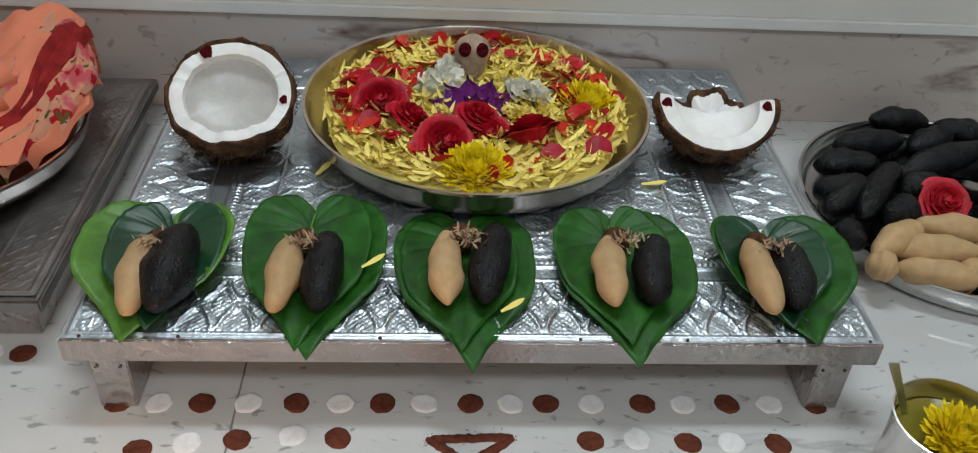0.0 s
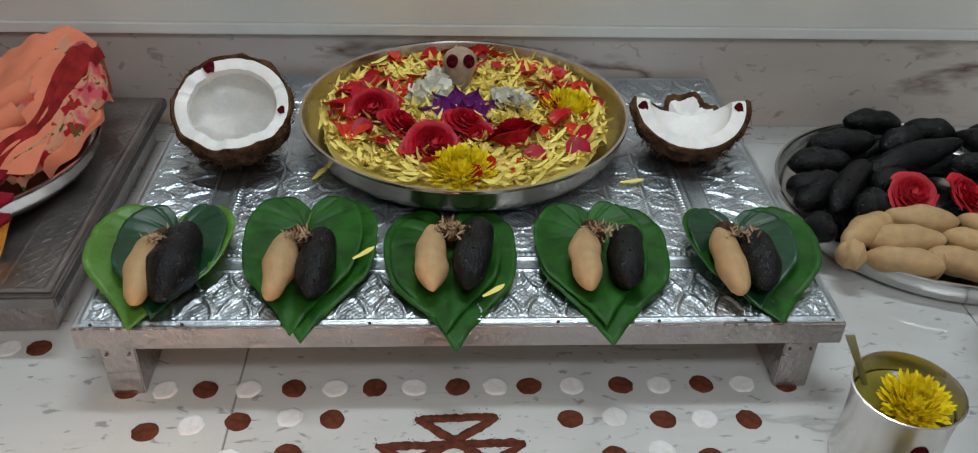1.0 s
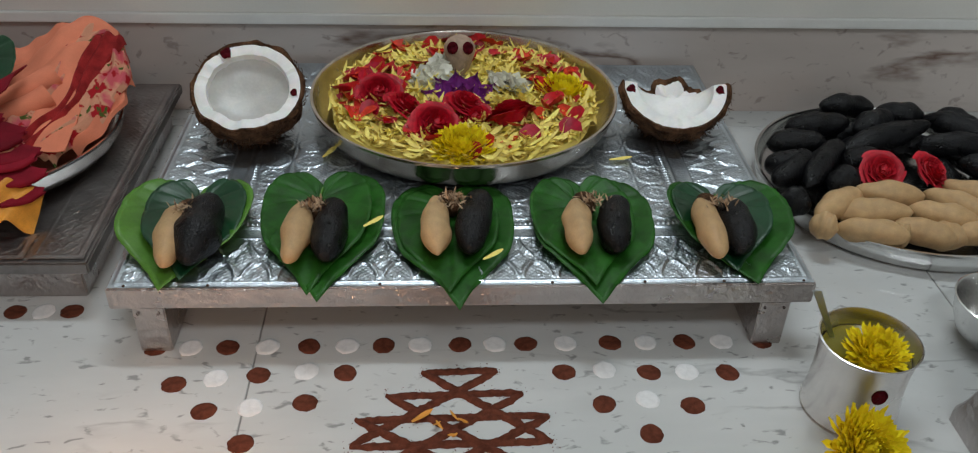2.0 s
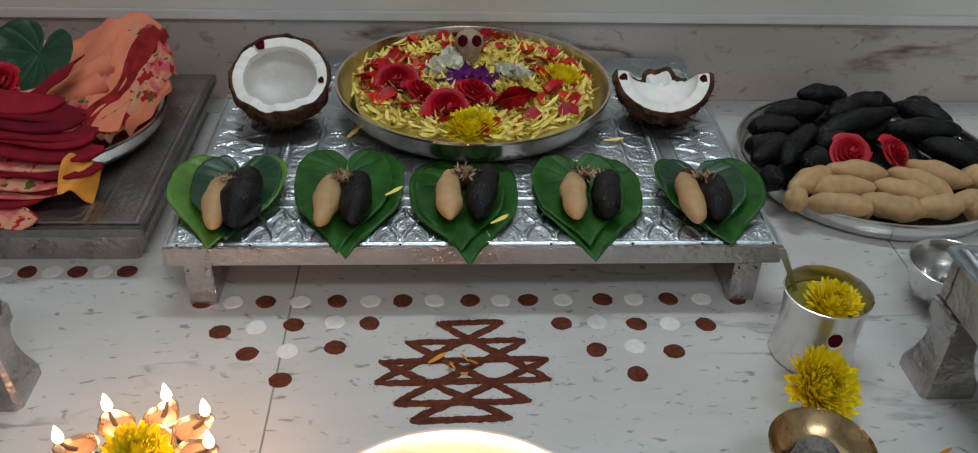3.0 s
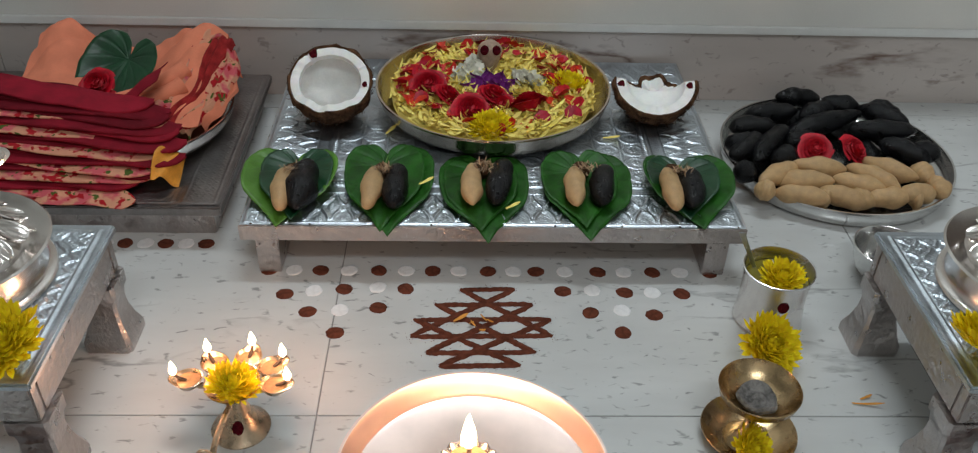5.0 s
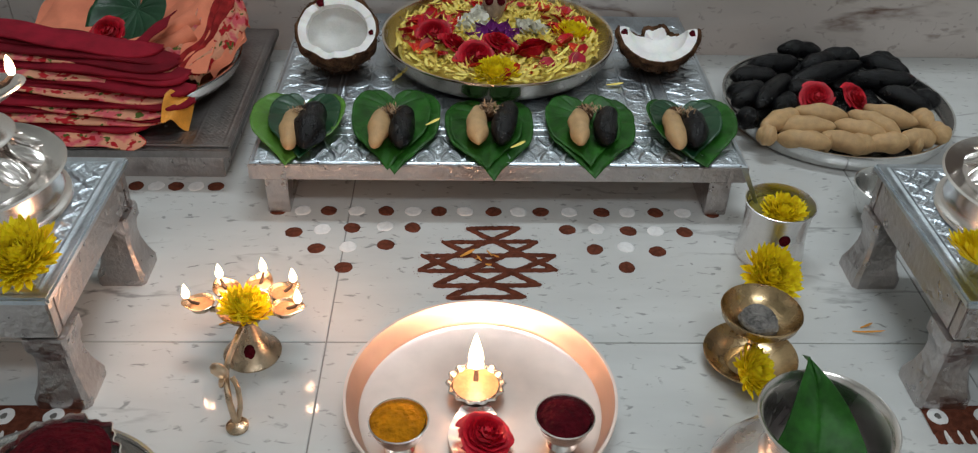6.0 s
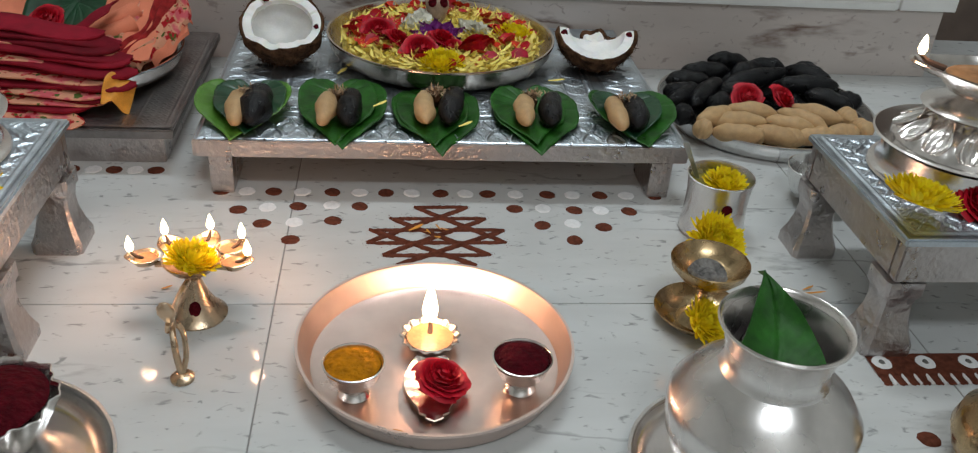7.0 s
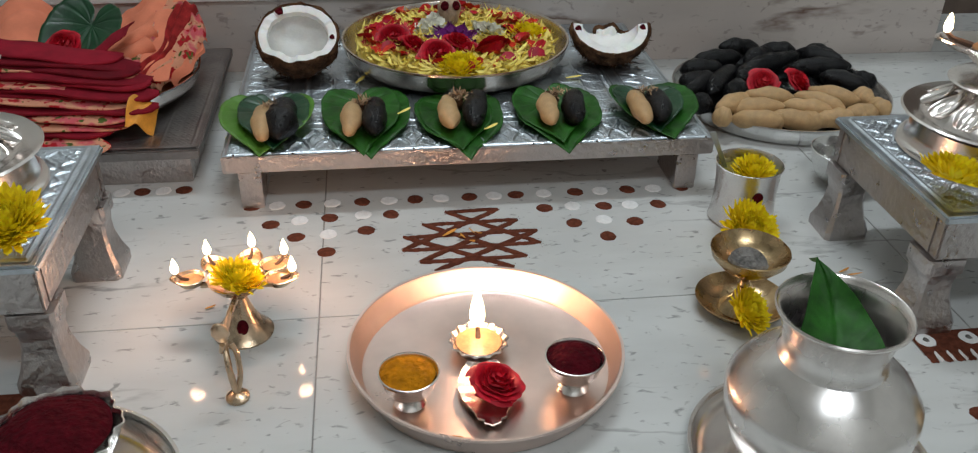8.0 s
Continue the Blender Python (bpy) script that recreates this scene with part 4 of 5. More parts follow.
ON = "resting on a betel leaf"
LEAFROOTS = [(-0.2365, 0.043, 91, 0.068, -0.2155, 0.051, 86, 0.074), (-0.137, 0.0455, 88, 0.065, -0.111, 0.049, 88, 0.066), (-0.026, 0.0545, 90, 0.065, 0.006, 0.06, 80, 0.071), (0.091, 0.0525, 88, 0.061, 0.122, 0.055, 82, 0.061), (0.2015, 0.0495, 91, 0.067, 0.2255, 0.0505, 87, 0.059)]
rng = random.Random(8)
for k, (x, y, a, ln, x2, y2, a2, ln2) in enumerate(LEAFROOTS):
    root("beige_root", k, x, y, Z0 + 0.0170, a, ln * 1.16, 0.0124, "smooth beige spindle-shaped root " + ON, "roots on the leaves", tilt=-5)
    root("black_root", k, x2, y2, Z0 + 0.0175, a2, ln2 * 1.18, 0.0185 if k == 0 else 0.0150, "dark black knobbly root " + ON, "roots on the leaves", tilt=-5)
    nut = thing("betel_nut", ((x + x2) / 2 - 0.004, y + 0.040, Z0 + 0.012), "dark brown round betel nut behind two roots", "nut", "betel nuts")
    part("kernel", lathe([(0, -0.012), (0.008, -0.009), (0.0115, -0.001), (0.009, 0.007), (0, 0.011)], 24, wob=0.15), HUSK, nut)
    s = Soup()
    for i in range(70 if k != 2 else 130):
        m = pose((x + x2) / 2 + rng.gauss(0, 0.0058), y + 0.020 + rng.gauss(0, 0.0040), Z0 + 0.029 + rng.uniform(-0.003, 0.003), rng.uniform(-60, 60), rng.uniform(-70, 40), rng.uniform(0, 360))
        s.sheet(3, 1, strap(rng.uniform(0.003, 0.008), 0.0016, rng.uniform(-0.5, 0.6)), m)
    tagged(s.part("flower_shreds", PINCH), "small tuft of dried beige flower shreds on two roots", "shreds", kind="stuff")

rng = random.Random(2)
BEIGE_AT = [(0.366, 0.162, 0.037, 37, 0.079), (0.423, 0.174, 0.039, -4, 0.07), (0.395, 0.149, 0.035, -5, 0.073), (0.386, 0.119, 0.03, -21, 0.066), (0.438, 0.112, 0.028, -22, 0.059), (0.464, 0.143, 0.034, -19, 0.065), (0.488, 0.158, 0.036, -44, 0.071), (0.512, 0.173, 0.038, -40, 0.072), (0.554, 0.166, 0.037, -65, 0.035), (0.566, 0.14, 0.033, -79, 0.036), (0.534, 0.128, 0.031, 1, 0.047), (0.495, 0.106, 0.027, -3, 0.058), (0.342, 0.132, 0.032, -29, 0.026), (0.532, 0.103, 0.026, -16, 0.019), (0.462, 0.086, 0.024, -4, 0.039), (0.415, 0.096, 0.025, -29, 0.018)]
for k, (x, y, z, a, ln) in enumerate(BEIGE_AT):
    y = max(y, 0.124)
    root("beige_root", k, x, y, z, a, ln * 1.06, 0.0138, "smooth beige spindle-shaped root heaped on a steel plate", "beige roots on the plate", tilt=rng.uniform(-5, 5))
BLACK_AT = [(0.449, 0.36, 0.042, 6, 0.066), (0.396, 0.31, 0.044, 10, 0.075), (0.358, 0.269, 0.045, 2, 0.063), (0.371, 0.226, 0.045, 52, 0.098), (0.339, 0.216, 0.044, 43, 0.066), (0.46, 0.28, 0.045, 20, 0.118), (0.502, 0.338, 0.043, -11, 0.053), (0.553, 0.306, 0.044, -43, 0.071), (0.536, 0.263, 0.045, -5, 0.087), (0.547, 0.211, 0.043, -35, 0.066), (0.413, 0.232, 0.046, 15, 0.043), (0.332, 0.224, 0.045, 19, 0.043), (0.324, 0.165, 0.037, -48, 0.031), (0.382, 0.196, 0.042, 27, 0.039), (0.462, 0.316, 0.044, 29, 0.06), (0.574, 0.21, 0.043, -38, 0.037), (0.56, 0.318, 0.044, -53, 0.049)]
for k, (x, y, z, a, ln) in enumerate(BLACK_AT):
    root("black_root", k, x, y, z, a, ln * 1.08, 0.0150, "dark black knobbly root heaped on a steel plate", "black roots on the plate", tilt=rng.uniform(-6, 6))
for k in range(16):
    a = k * 2.399
    r = 0.030 + 0.085 * math.sqrt((k + 0.5) / 16)
    x, y = 0.468 + r * math.cos(a), 0.250 + r * math.sin(a)
    if y > 0.165:
        root("black_root", k + 3, x, y, 0.021, math.degrees(a) + 90, 0.075, 0.0150, "dark black knobbly root heaped on a steel plate", "black roots on the plate")

# roses on the root plate
rose(0.024, 22, 3, PINKRED, pose(0.425, 0.2095, 0.042, 38, -8, 0), "coral-red rose bloom between black and beige roots", "roses on the root plate")
rose(0.024, 22, 5, PINKRED, pose(0.4705, 0.207, 0.042, 38, 8, 40), "coral-red rose bloom between black and beige roots", "roses on the root plate")

# ---- the offering plate ----
PX, PY, PZ = 0.004, 0.275, H + 0.0014
bed = tagged(part("petal_bed", lathe([(0, 0.030), (0.06, 0.029), (0.105, 0.026), (0.131, 0.022), (0.132, 0.012), (0, 0.0045)], 64, wob=0.03), YELLOWP), "thick bed of pale yellow flower petals in the plate", "petals", kind="stuff")
bed.matrix_basis = pose(PX, PY, PZ)
rng = random.Random(21)
s, red = Soup(), Soup()


def heap(r):
    return 0.031 - 0.006 * (r / 0.134) ** 2


for i in range(4200):
    r, a = 0.134 * math.sqrt(rng.random()), rng.uniform(0, 2 * math.pi)
    turn = rng.uniform(0, 360) if r < 0.112 else math.degrees(a) + 90 + rng.uniform(-30, 30) + 180 * rng.randrange(2)
    ln = rng.uniform(0.011, 0.023)
    m = pose(PX + r * math.cos(a), PY + r * math.sin(a), PZ + heap(r) + rng.uniform(-0.002, 0.007), rng.uniform(-50, 50), rng.uniform(-30, 15), turn) @ Matrix.Translation((-ln / 2, 0, 0))
    s.sheet(4, 2, strap(ln, rng.uniform(0.0028, 0.0050), rng.uniform(-0.5, 0.6)), m)
tagged(s.part("loose_petals", YELLOWP), "loose pale yellow chrysanthemum petals heaped in the plate", "petals", kind="stuff")


def round_petal(R):
    def fn(u, v):
        a, r = (u - 0.5) * math.pi * 1.5, R * v
        return (r * math.cos(a) * 1.15, r * math.sin(a), 0.35 * R * v * v * (0.6 + 0.4 * math.sin(a * 2)))
    return fn


for i in range(155):
    r, a = 0.127 * math.sqrt(rng.uniform(0.25, 1.0)), rng.uniform(0, 2 * math.pi)
    if math.sin(a) < -0.55 and rng.random() < 0.55:
        continue
    m = pose(PX + r * math.cos(a), PY + r * math.sin(a), PZ + heap(r) + rng.uniform(0.005, 0.011), rng.uniform(-45, 45), rng.uniform(-45, 30), rng.uniform(0, 360))
    red.sheet(6, 4, round_petal(rng.uniform(0.008, 0.0125)), m)
tagged(red.part("rose_petals", RED), "loose dark red rose petals strewn over the plate", "petals", kind="stuff")
LB = "deep red rose bloom lying among the yellow petals"
big_rose = rose(0.0275, 26, 11, CRIMSON, pose(-0.0807, 0.2597, PZ + 0.030, 30, -10, 10), LB, "roses in the offering plate")
small_rose = rose(0.0235, 22, 13, CRIMSON, pose(-0.0587, 0.2307, PZ + 0.030, 30, 8, 80), LB, "roses in the offering plate")
for ob, x, y, z, rx, ry, rz in ((big_rose, -0.0273, 0.198, 0.025, 35, -5, 30), (big_rose, 0.0483, 0.205, 0.028, 40, 5, 200), (small_rose, 0.0125, 0.2175, 0.020, 25, 0, 0), (small_rose, 0.0013, 0.2303, 0.028, 20, 0, 90)):
    copy_thing(ob, pose(x, y, PZ + z + 0.004, rx, ry, rz))
MUM = [mum_mesh("chrysanthemum", 0.0285, 190, q) for q in (1, 2, 3)]
flower("chrysanthemum", MUM[0], pose(-0.0017, 0.1613, PZ + 0.024, 8, 0, 0), "bright yellow chrysanthemum among loose petals", "flower", "chrysanthemums")
flower("chrysanthemum", MUM[1], pose(0.1033, 0.274, PZ + 0.024, 8, 3, 60), "bright yellow chrysanthemum among loose petals", "flower", "chrysanthemums")
lily = tagged(new("water_lily"), "purple water lily with pointed petals, a rose before it", "flower")
lily.matrix_basis = pose(0.0003, 0.25, PZ + 0.024, 20, 0, 0)
for ring, (n, ln, el) in enumerate(((11, 0.040, 12), (9, 0.034, 34), (7, 0.026, 58))):
    s = Soup()

    def fn(u, v, ln=ln):
        w = ln * 0.34 * math.sin(min(1, u * 0.95 + 0.14) * math.pi) ** 0.75 * (1.0 if u < 0.7 else 1 - 0.8 * ((u - 0.7) / 0.3) ** 1.5)
        q = (v - 0.5) * 2
        return (ln * u, q * w, ln * (0.10 * u * u + 0.10 * q * q))
    s.sheet(8, 4, fn)
    me = s.mesh("petal", PURPLE)
    for k in range(n):
        o = new("petal", me)
        o.parent = lily
        o.matrix_basis = pose(0, 0, 0, 0, 0, 360 * k / n + ring * 17) @ pose(0.004, 0, 0, 0, -el, 0)
wm = Soup()
rng = random.Random(31)
for k in range(70):
    a, r = rng.uniform(0, 360), 0.020 * math.sqrt(rng.random())
    wm.sheet(4, 3, round_petal(rng.uniform(0.006, 0.009)), pose(r * math.cos(radians(a)), r * math.sin(radians(a)), 0.010 - 12 * r * r + rng.uniform(0, 0.008), rng.uniform(-60, 60), rng.uniform(-70, 30), a))
me = wm.mesh("white_flower", WHITEP)
flower("white_flower", me, pose(-0.028, 0.2893, PZ + 0.027, 20, 0, 0), "ruffled white flower head among yellow petals", "flower", "white flowers")
flower("white_flower", me, pose(0.045, 0.2777, PZ + 0.027, 25, 0, 130), "ruffled white flower head among yellow petals", "flower", "white flowers")
flower("white_flower", me, pose(-0.015, 0.3145, PZ + 0.025, 25, 0, 60), "ruffled white flower head among yellow petals", "flower", "white flowers")
cone = thing("nut_cone", (0.0003, 0.319, PZ + 0.055), "beige cone-shaped nut with two dark red dots", "nut")
body = part("body", lathe([(0, -0.026), (0.006, -0.022), (0.012, -0.008), (0.0165, 0.004), (0.0165, 0.011), (0.012, 0.018), (0.005, 0.0215), (0, 0.0225)], 40, wob=0.06), CONE, cone)
body.matrix_basis = pose(0, 0, -0.004, -22, 0, 0)
for sx in (-1, 1):
    d = part("dot", lathe([(0, 0.0012), (0.004, 0.0010), (0.0066, 0.0), (0, -0.001)], 20), KUMKUM, body, "dark red dot")
    d.matrix_basis = pose(sx * 0.0080, -0.0150, 0.0085, 84, 0, sx * 30)

# petals fallen on the stool
fp = Soup()
for x, y, a in ((-0.132, 0.195, 60), (0.142, 0.190, 5), (-0.098, 0.105, 30)):
    fp.sheet(5, 2, strap(0.022, 0.006, 0.1), pose(x, y, H + 0.0022, 0, 0, a))
tagged(fp.part("fallen_petals", YELLOWP), "pale petals fallen on the embossed stool", "petals", kind="stuff")
fp = Soup()
for x, y, z, a in ((-0.084, 0.052, Z0 + 0.017, 40), (0.012, 0.014, Z0 + 0.011, 35)):
    fp.sheet(5, 2, strap(0.020, 0.005, 0.1), pose(x, y, z, 0, 0, a))
tagged(fp.part("leaf_petals", YELLOWP), "pale yellow petals fallen on the betel leaves", "petals", kind="stuff")

# ---- flowers on the vessels ----
MID = mum_mesh("chrysanthemum", 0.024, 150, 7)
BIG = mum_mesh("chrysanthemum", 0.032, 220, 8)
flower("chrysanthemum", MID, pose(0.297, -0.077, 0.056, 12, 0, 0), "yellow chrysanthemum floating in the steel tumbler", "flower", "chrysanthemums")
flower("chrysanthemum", BIG, pose(0.272, -0.136, 0.020, 40, 0, 20), "yellow chrysanthemum leaning on the steel tumbler", "flower", "chrysanthemums")
flower("chrysanthemum", MID, pose(0.2183, -0.2713, 0.018, 42, 0, 50), "yellow chrysanthemum lying on the brass saucer", "flower", "chrysanthemums")
flower("chrysanthemum", MID, pose(-0.239, -0.232, 0.056, 15, 0, 90), "yellow chrysanthemum in the middle of the five-wick lamp", "flower", "chrysanthemums")
flower("chrysanthemum", BIG, pose(-0.395, -0.2745, 0.147, 20, 0, 10), "yellow chrysanthemum at the foot of a silver lamp", "flower", "chrysanthemums")
flower("chrysanthemum", BIG, pose(0.39, -0.2705, 0.145, 20, 0, 130), "yellow chrysanthemum at the foot of a silver lamp", "flower", "chrysanthemums")
tagged(copy_thing(big_rose, pose(0.466, -0.247, 0.130, 30, 0, 10)), "deep red rose at the foot of a silver lamp", group="lamp flowers")
rose(0.0255, 26, 41, CRIMSON, pose(-0.024, -0.3420, 0.010, 14, 0, 70), "crimson rose on the handle of the small silver lamp")
POT_TIP, POT_FOOT, POT_SIDE = Vector((0.2035, -0.3935, 0.1600)), Vector((0.2040, -0.4480, 0.1100)), Vector((0.0325, -0.006, -0.002))


def pot_blade(u, v):
    """A blade that narrows to its tip, a little cupped, with a sunk midrib and side veins."""
    q = 2 * v - 1
    half = (1 - u) ** 0.86 * (1 + 0.10 * math.sin(u * 3.1)) + 0.012 * (1 - u)
    p = POT_FOOT.lerp(POT_TIP, u) + POT_SIDE * (q * half) + Vector((0.006 * math.sin(u * 3.1), 0, 0))
    vein = 0.0009 * math.exp(-(q / 0.06) ** 2) + 0.0004 * max(0.0, math.sin((u - 0.30 * abs(q)) * 38)) ** 6
    return p + Vector((0, -0.7, 0.7)) * (0.007 * q * q * half - vein + 0.0015 * math.sin(u * 9 + q))


pl = tagged(new("pot_leaf"), "glossy green betel leaf standing tip up in the pot", "leaf")
part("blade", grid(48, 32, pot_blade, solid=0.0007), LEAF, pl)
part("midrib", tube([pot_blade(u / 10, 0.5) + Vector((0, -0.0001, -0.0006)) for u in range(10)], [0.0008 - 0.00006 * u for u in range(10)], 6), LEAF, pl)

# ---- coconuts ----


def coconut(x, y, z, R, elev, turn, drop, thick, label, marks, seed):
    """Half a coconut: hairy shell, thick white flesh and a hollow, with a broken edge given by drop(angle)."""
    t = thing("coconut_half", (x, y, z), label, "coconut", "coconut halves")
    M = pose(0, 0, 0, 90 - elev, 0, turn)
    na = 96

    def edge(a):
        return drop(a) + 0.0016 * noise.noise((math.cos(a) * 6, math.sin(a) * 6, seed)) + 0.0012 * noise.noise((math.cos(a) * 17, math.sin(a) * 17, seed))

    def ring(own, rad, low, frac, rough):
        """Ring at a share frac of the way from the edge to the pole of a sphere of that radius."""
        out = []
        for k in range(na):
            a = 2 * math.pi * k / na
            top = math.asin(max(-0.95, min(0.6, (edge(a) + low) / rad)))
            ph = top + (-math.pi / 2 - top) * frac
            q = rad * (1 + rough * noise.noise((math.cos(a) * 4, math.sin(a) * 4, ph * 4 + seed)))
            out.append(own.verts.new((q * math.cos(ph) * math.cos(a), q * math.cos(ph) * math.sin(a), q * math.sin(ph))))
        return out

    def skin(own, rings):
        for a, b in zip(rings, rings[1:]):
            for k in range(na):
                own.faces.new((a[k], a[(k + 1) % na], b[(k + 1) % na], b[k]))
        own.faces.new(rings[-1])
        bmesh.ops.recalc_face_normals(own, faces=own.faces[:])
        own.transform(M)
        return own

    own = bmesh.new()
    rings = [ring(own, R - 0.0042, 0.0, 0.30, 0.0), ring(own, R - 0.0042, 0.0, 0.0, 0.0), ring(own, R - 0.002, 0.0012, 0.0, 0.03)]
    rings += [ring(own, R, 0.0, f, 0.07) for f in (0.015, 0.08, 0.16, 0.25, 0.35, 0.46, 0.58, 0.70, 0.82, 0.93)]
    shell = part("shell", skin(own, rings), HUSK, t, "brown fibrous shell")
    own = bmesh.new()
    r1 = R - 0.0044
    r2 = r1 - thick
    rings = [ring(own, r1, -0.010, 0.0, 0.0), ring(own, r1, -0.0008, 0.0, 0.0), ring(own, r1 - thick * 0.5, -0.0004, 0.0, 0.0), ring(own, r2, -0.002, 0.0, 0.0)] + [ring(own, r2, -0.002, f, 0.0) for f in (0.06, 0.13)]
    for a, b in zip(rings, rings[1:]):
        for k in range(na):
            own.faces.new((a[k], a[(k + 1) % na], b[(k + 1) % na], b[k]))
    own.transform(M)
    bmesh.ops.recalc_face_normals(own, faces=own.faces[:])
    part("flesh", own, FLESH, t, "thick white flesh")
    own = bmesh.new()
    rings = [ring(own, r2 + 0.0003, -0.002, f, 0.0) for f in (0.105, 0.2, 0.3, 0.42, 0.56, 0.7, 0.85, 0.95)]
    for rg in rings[1:]:
        for v, w in zip(rg, rings[0]):
            v.co.z = w.co.z + (v.co.z - w.co.z) * (0.40 if thick < 0.011 else 0.22)
    low = sum(v.co.z for v in rings[-1]) / na
    for i, rg in enumerate(rings):
        for v in rg:
            v.co.z += (low + (0.016 if thick < 0.011 else 0.006) * (1 - i / 7) ** 2 - v.co.z) * min(1.0, i / 4)
    # the thinner-fleshed half takes the grey with the hollow's shade in it
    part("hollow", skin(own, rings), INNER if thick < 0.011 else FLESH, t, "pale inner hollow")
    rr = random.Random(seed)
    hair = bmesh.new()
    for k in range(900):
        a, ph = rr.uniform(0, 6.283), -rr.uniform(0.0, 1.1)
        if R * math.sin(ph) > edge(a) - 0.002:
            continue
        p = Vector((math.cos(ph) * math.cos(a), math.cos(ph) * math.sin(a), math.sin(ph)))
        d = Vector((rr.gauss(0, 1), rr.gauss(0, 1), rr.gauss(0, 1))).normalized()
        q = p * (R * 1.005)
        tips = [q, q + p * 0.0012 + d * 0.002, q + p * rr.uniform(0.0, 0.0018) + d * rr.uniform(0.003, 0.007)]
        tube(tips, [0.0004, 0.0003, 0.00012], 4, hair)
    hair.transform(M)
    tagged(part("coir", hair, HUSK, t), kind="stuff")
    for a, w in marks:
        a = radians(a)
        rm, zm = r1 - thick * 0.5, edge(a) + 0.0006
        mk = part("mark", lathe([(0, 0.0006), (0.004 * w, 0.0004), (0.0052 * w, -0.0004)], 14, wob=0.5), KUMKUM, t, "dark red smear")
        mk.matrix_basis = M @ pose(rm * math.cos(a), rm * math.sin(a), zm - 0.0002)
    return t


def low_front(a):
    s = max(0.0, -math.sin(a + 0.1))
    return 0.009 * s ** 2 * (1 + 0.22 * math.sin(a * 11) + 0.30 * math.sin(a * 5 + 1.0)) - 0.007 * math.exp(-((a - 3.55) / 0.22) ** 2)


def low_back(a):
    s = math.sin(a)
    return -0.038 * min(1.0, max(0.0, s - 0.10) / 0.35) * (1 + 0.05 * math.sin(a * 9)) - 0.006 * math.exp(-((a - 2.1) / 0.25) ** 2)


coconut(-0.204, 0.236, H + 0.0550, 0.0540, 58, 3, low_front, 0.0105, "half coconut with a hairy brown shell and a deep hollow", ((118, 1.1), (-8, 0.7)), 5)
coconut(0.213, 0.250, H + 0.053, 0.0550, 62, -4, low_back, 0.0125, "half coconut with a broken edge and bright white flesh", ((-172, 1.0), (-5, 0.9)), 9)

# ---- cloths ----


def folds(x, y, seed, s=1.0):
    return 0.5 + 0.5 * math.sin(x * 95 * s + 2.2 * math.sin(y * 30 + seed) + seed)


peach = thing("folded_cloth", (-0.472, 0.245, -0.003), "peach cotton cloth folded in a steel plate", "cloth")


def peach_sheet(u, v):
    x, y = -0.128 + 0.244 * u, -0.080 + 0.180 * v
    peaks = 1.0 * math.exp(-((u - 0.16) / 0.17) ** 2) + 1.05 * math.exp(-((u - 0.86) / 0.17) ** 2)
    z = 0.096 + 0.012 * v + 0.041 * v * peaks
    z += 0.0055 * abs(2 * folds(x, y, 1.0, 0.55) - 1) ** 0.8 * (0.4 + v) + 0.0012 * math.sin(x * 210 + y * 60 + 3 * noise.noise((x * 20, y * 12, 1.0))) * v + 0.008 * noise.noise((x * 16, y * 16, 3.0)) + 0.002 * noise.noise((x * 60, y * 40, 7.0))
    return (x + 0.010 * (v - 0.5) * (u - 0.5), y + 0.004 * math.sin(u * 14), z)


def peach_back(u, v):
    x, y, z = peach_sheet(u, 1.0)
    return (x, y + 0.012 * math.sin(v * 1.57), z - (z - 0.075) * v ** 1.3)


part("peach_cloth", grid(90, 60, peach_sheet, solid=0.0012), PEACH, peach)
part("back_fold", grid(90, 10, peach_back, solid=0.0012), PEACH, peach)
for k in range(2):
    pts = arc([(-0.020 + 0.016 * k, -0.056 - 0.008 * k, 0.108 - 0.005 * k), (0.020 + 0.012 * k, -0.038 - 0.010 * k, 0.114 - 0.005 * k), (0.055 + 0.008 * k, -0.018 - 0.014 * k, 0.118 - 0.006 * k), (0.084, 0.010 - 0.024 * k, 0.128 - 0.010 * k)], 8)
    part("gathered_fold", tube(pts, [0.0055 + 0.0075 * (i / (len(pts) - 1)) + 0.001 * math.sin(i * 0.45 + k) for i in range(len(pts))], 14), PEACH, peach)

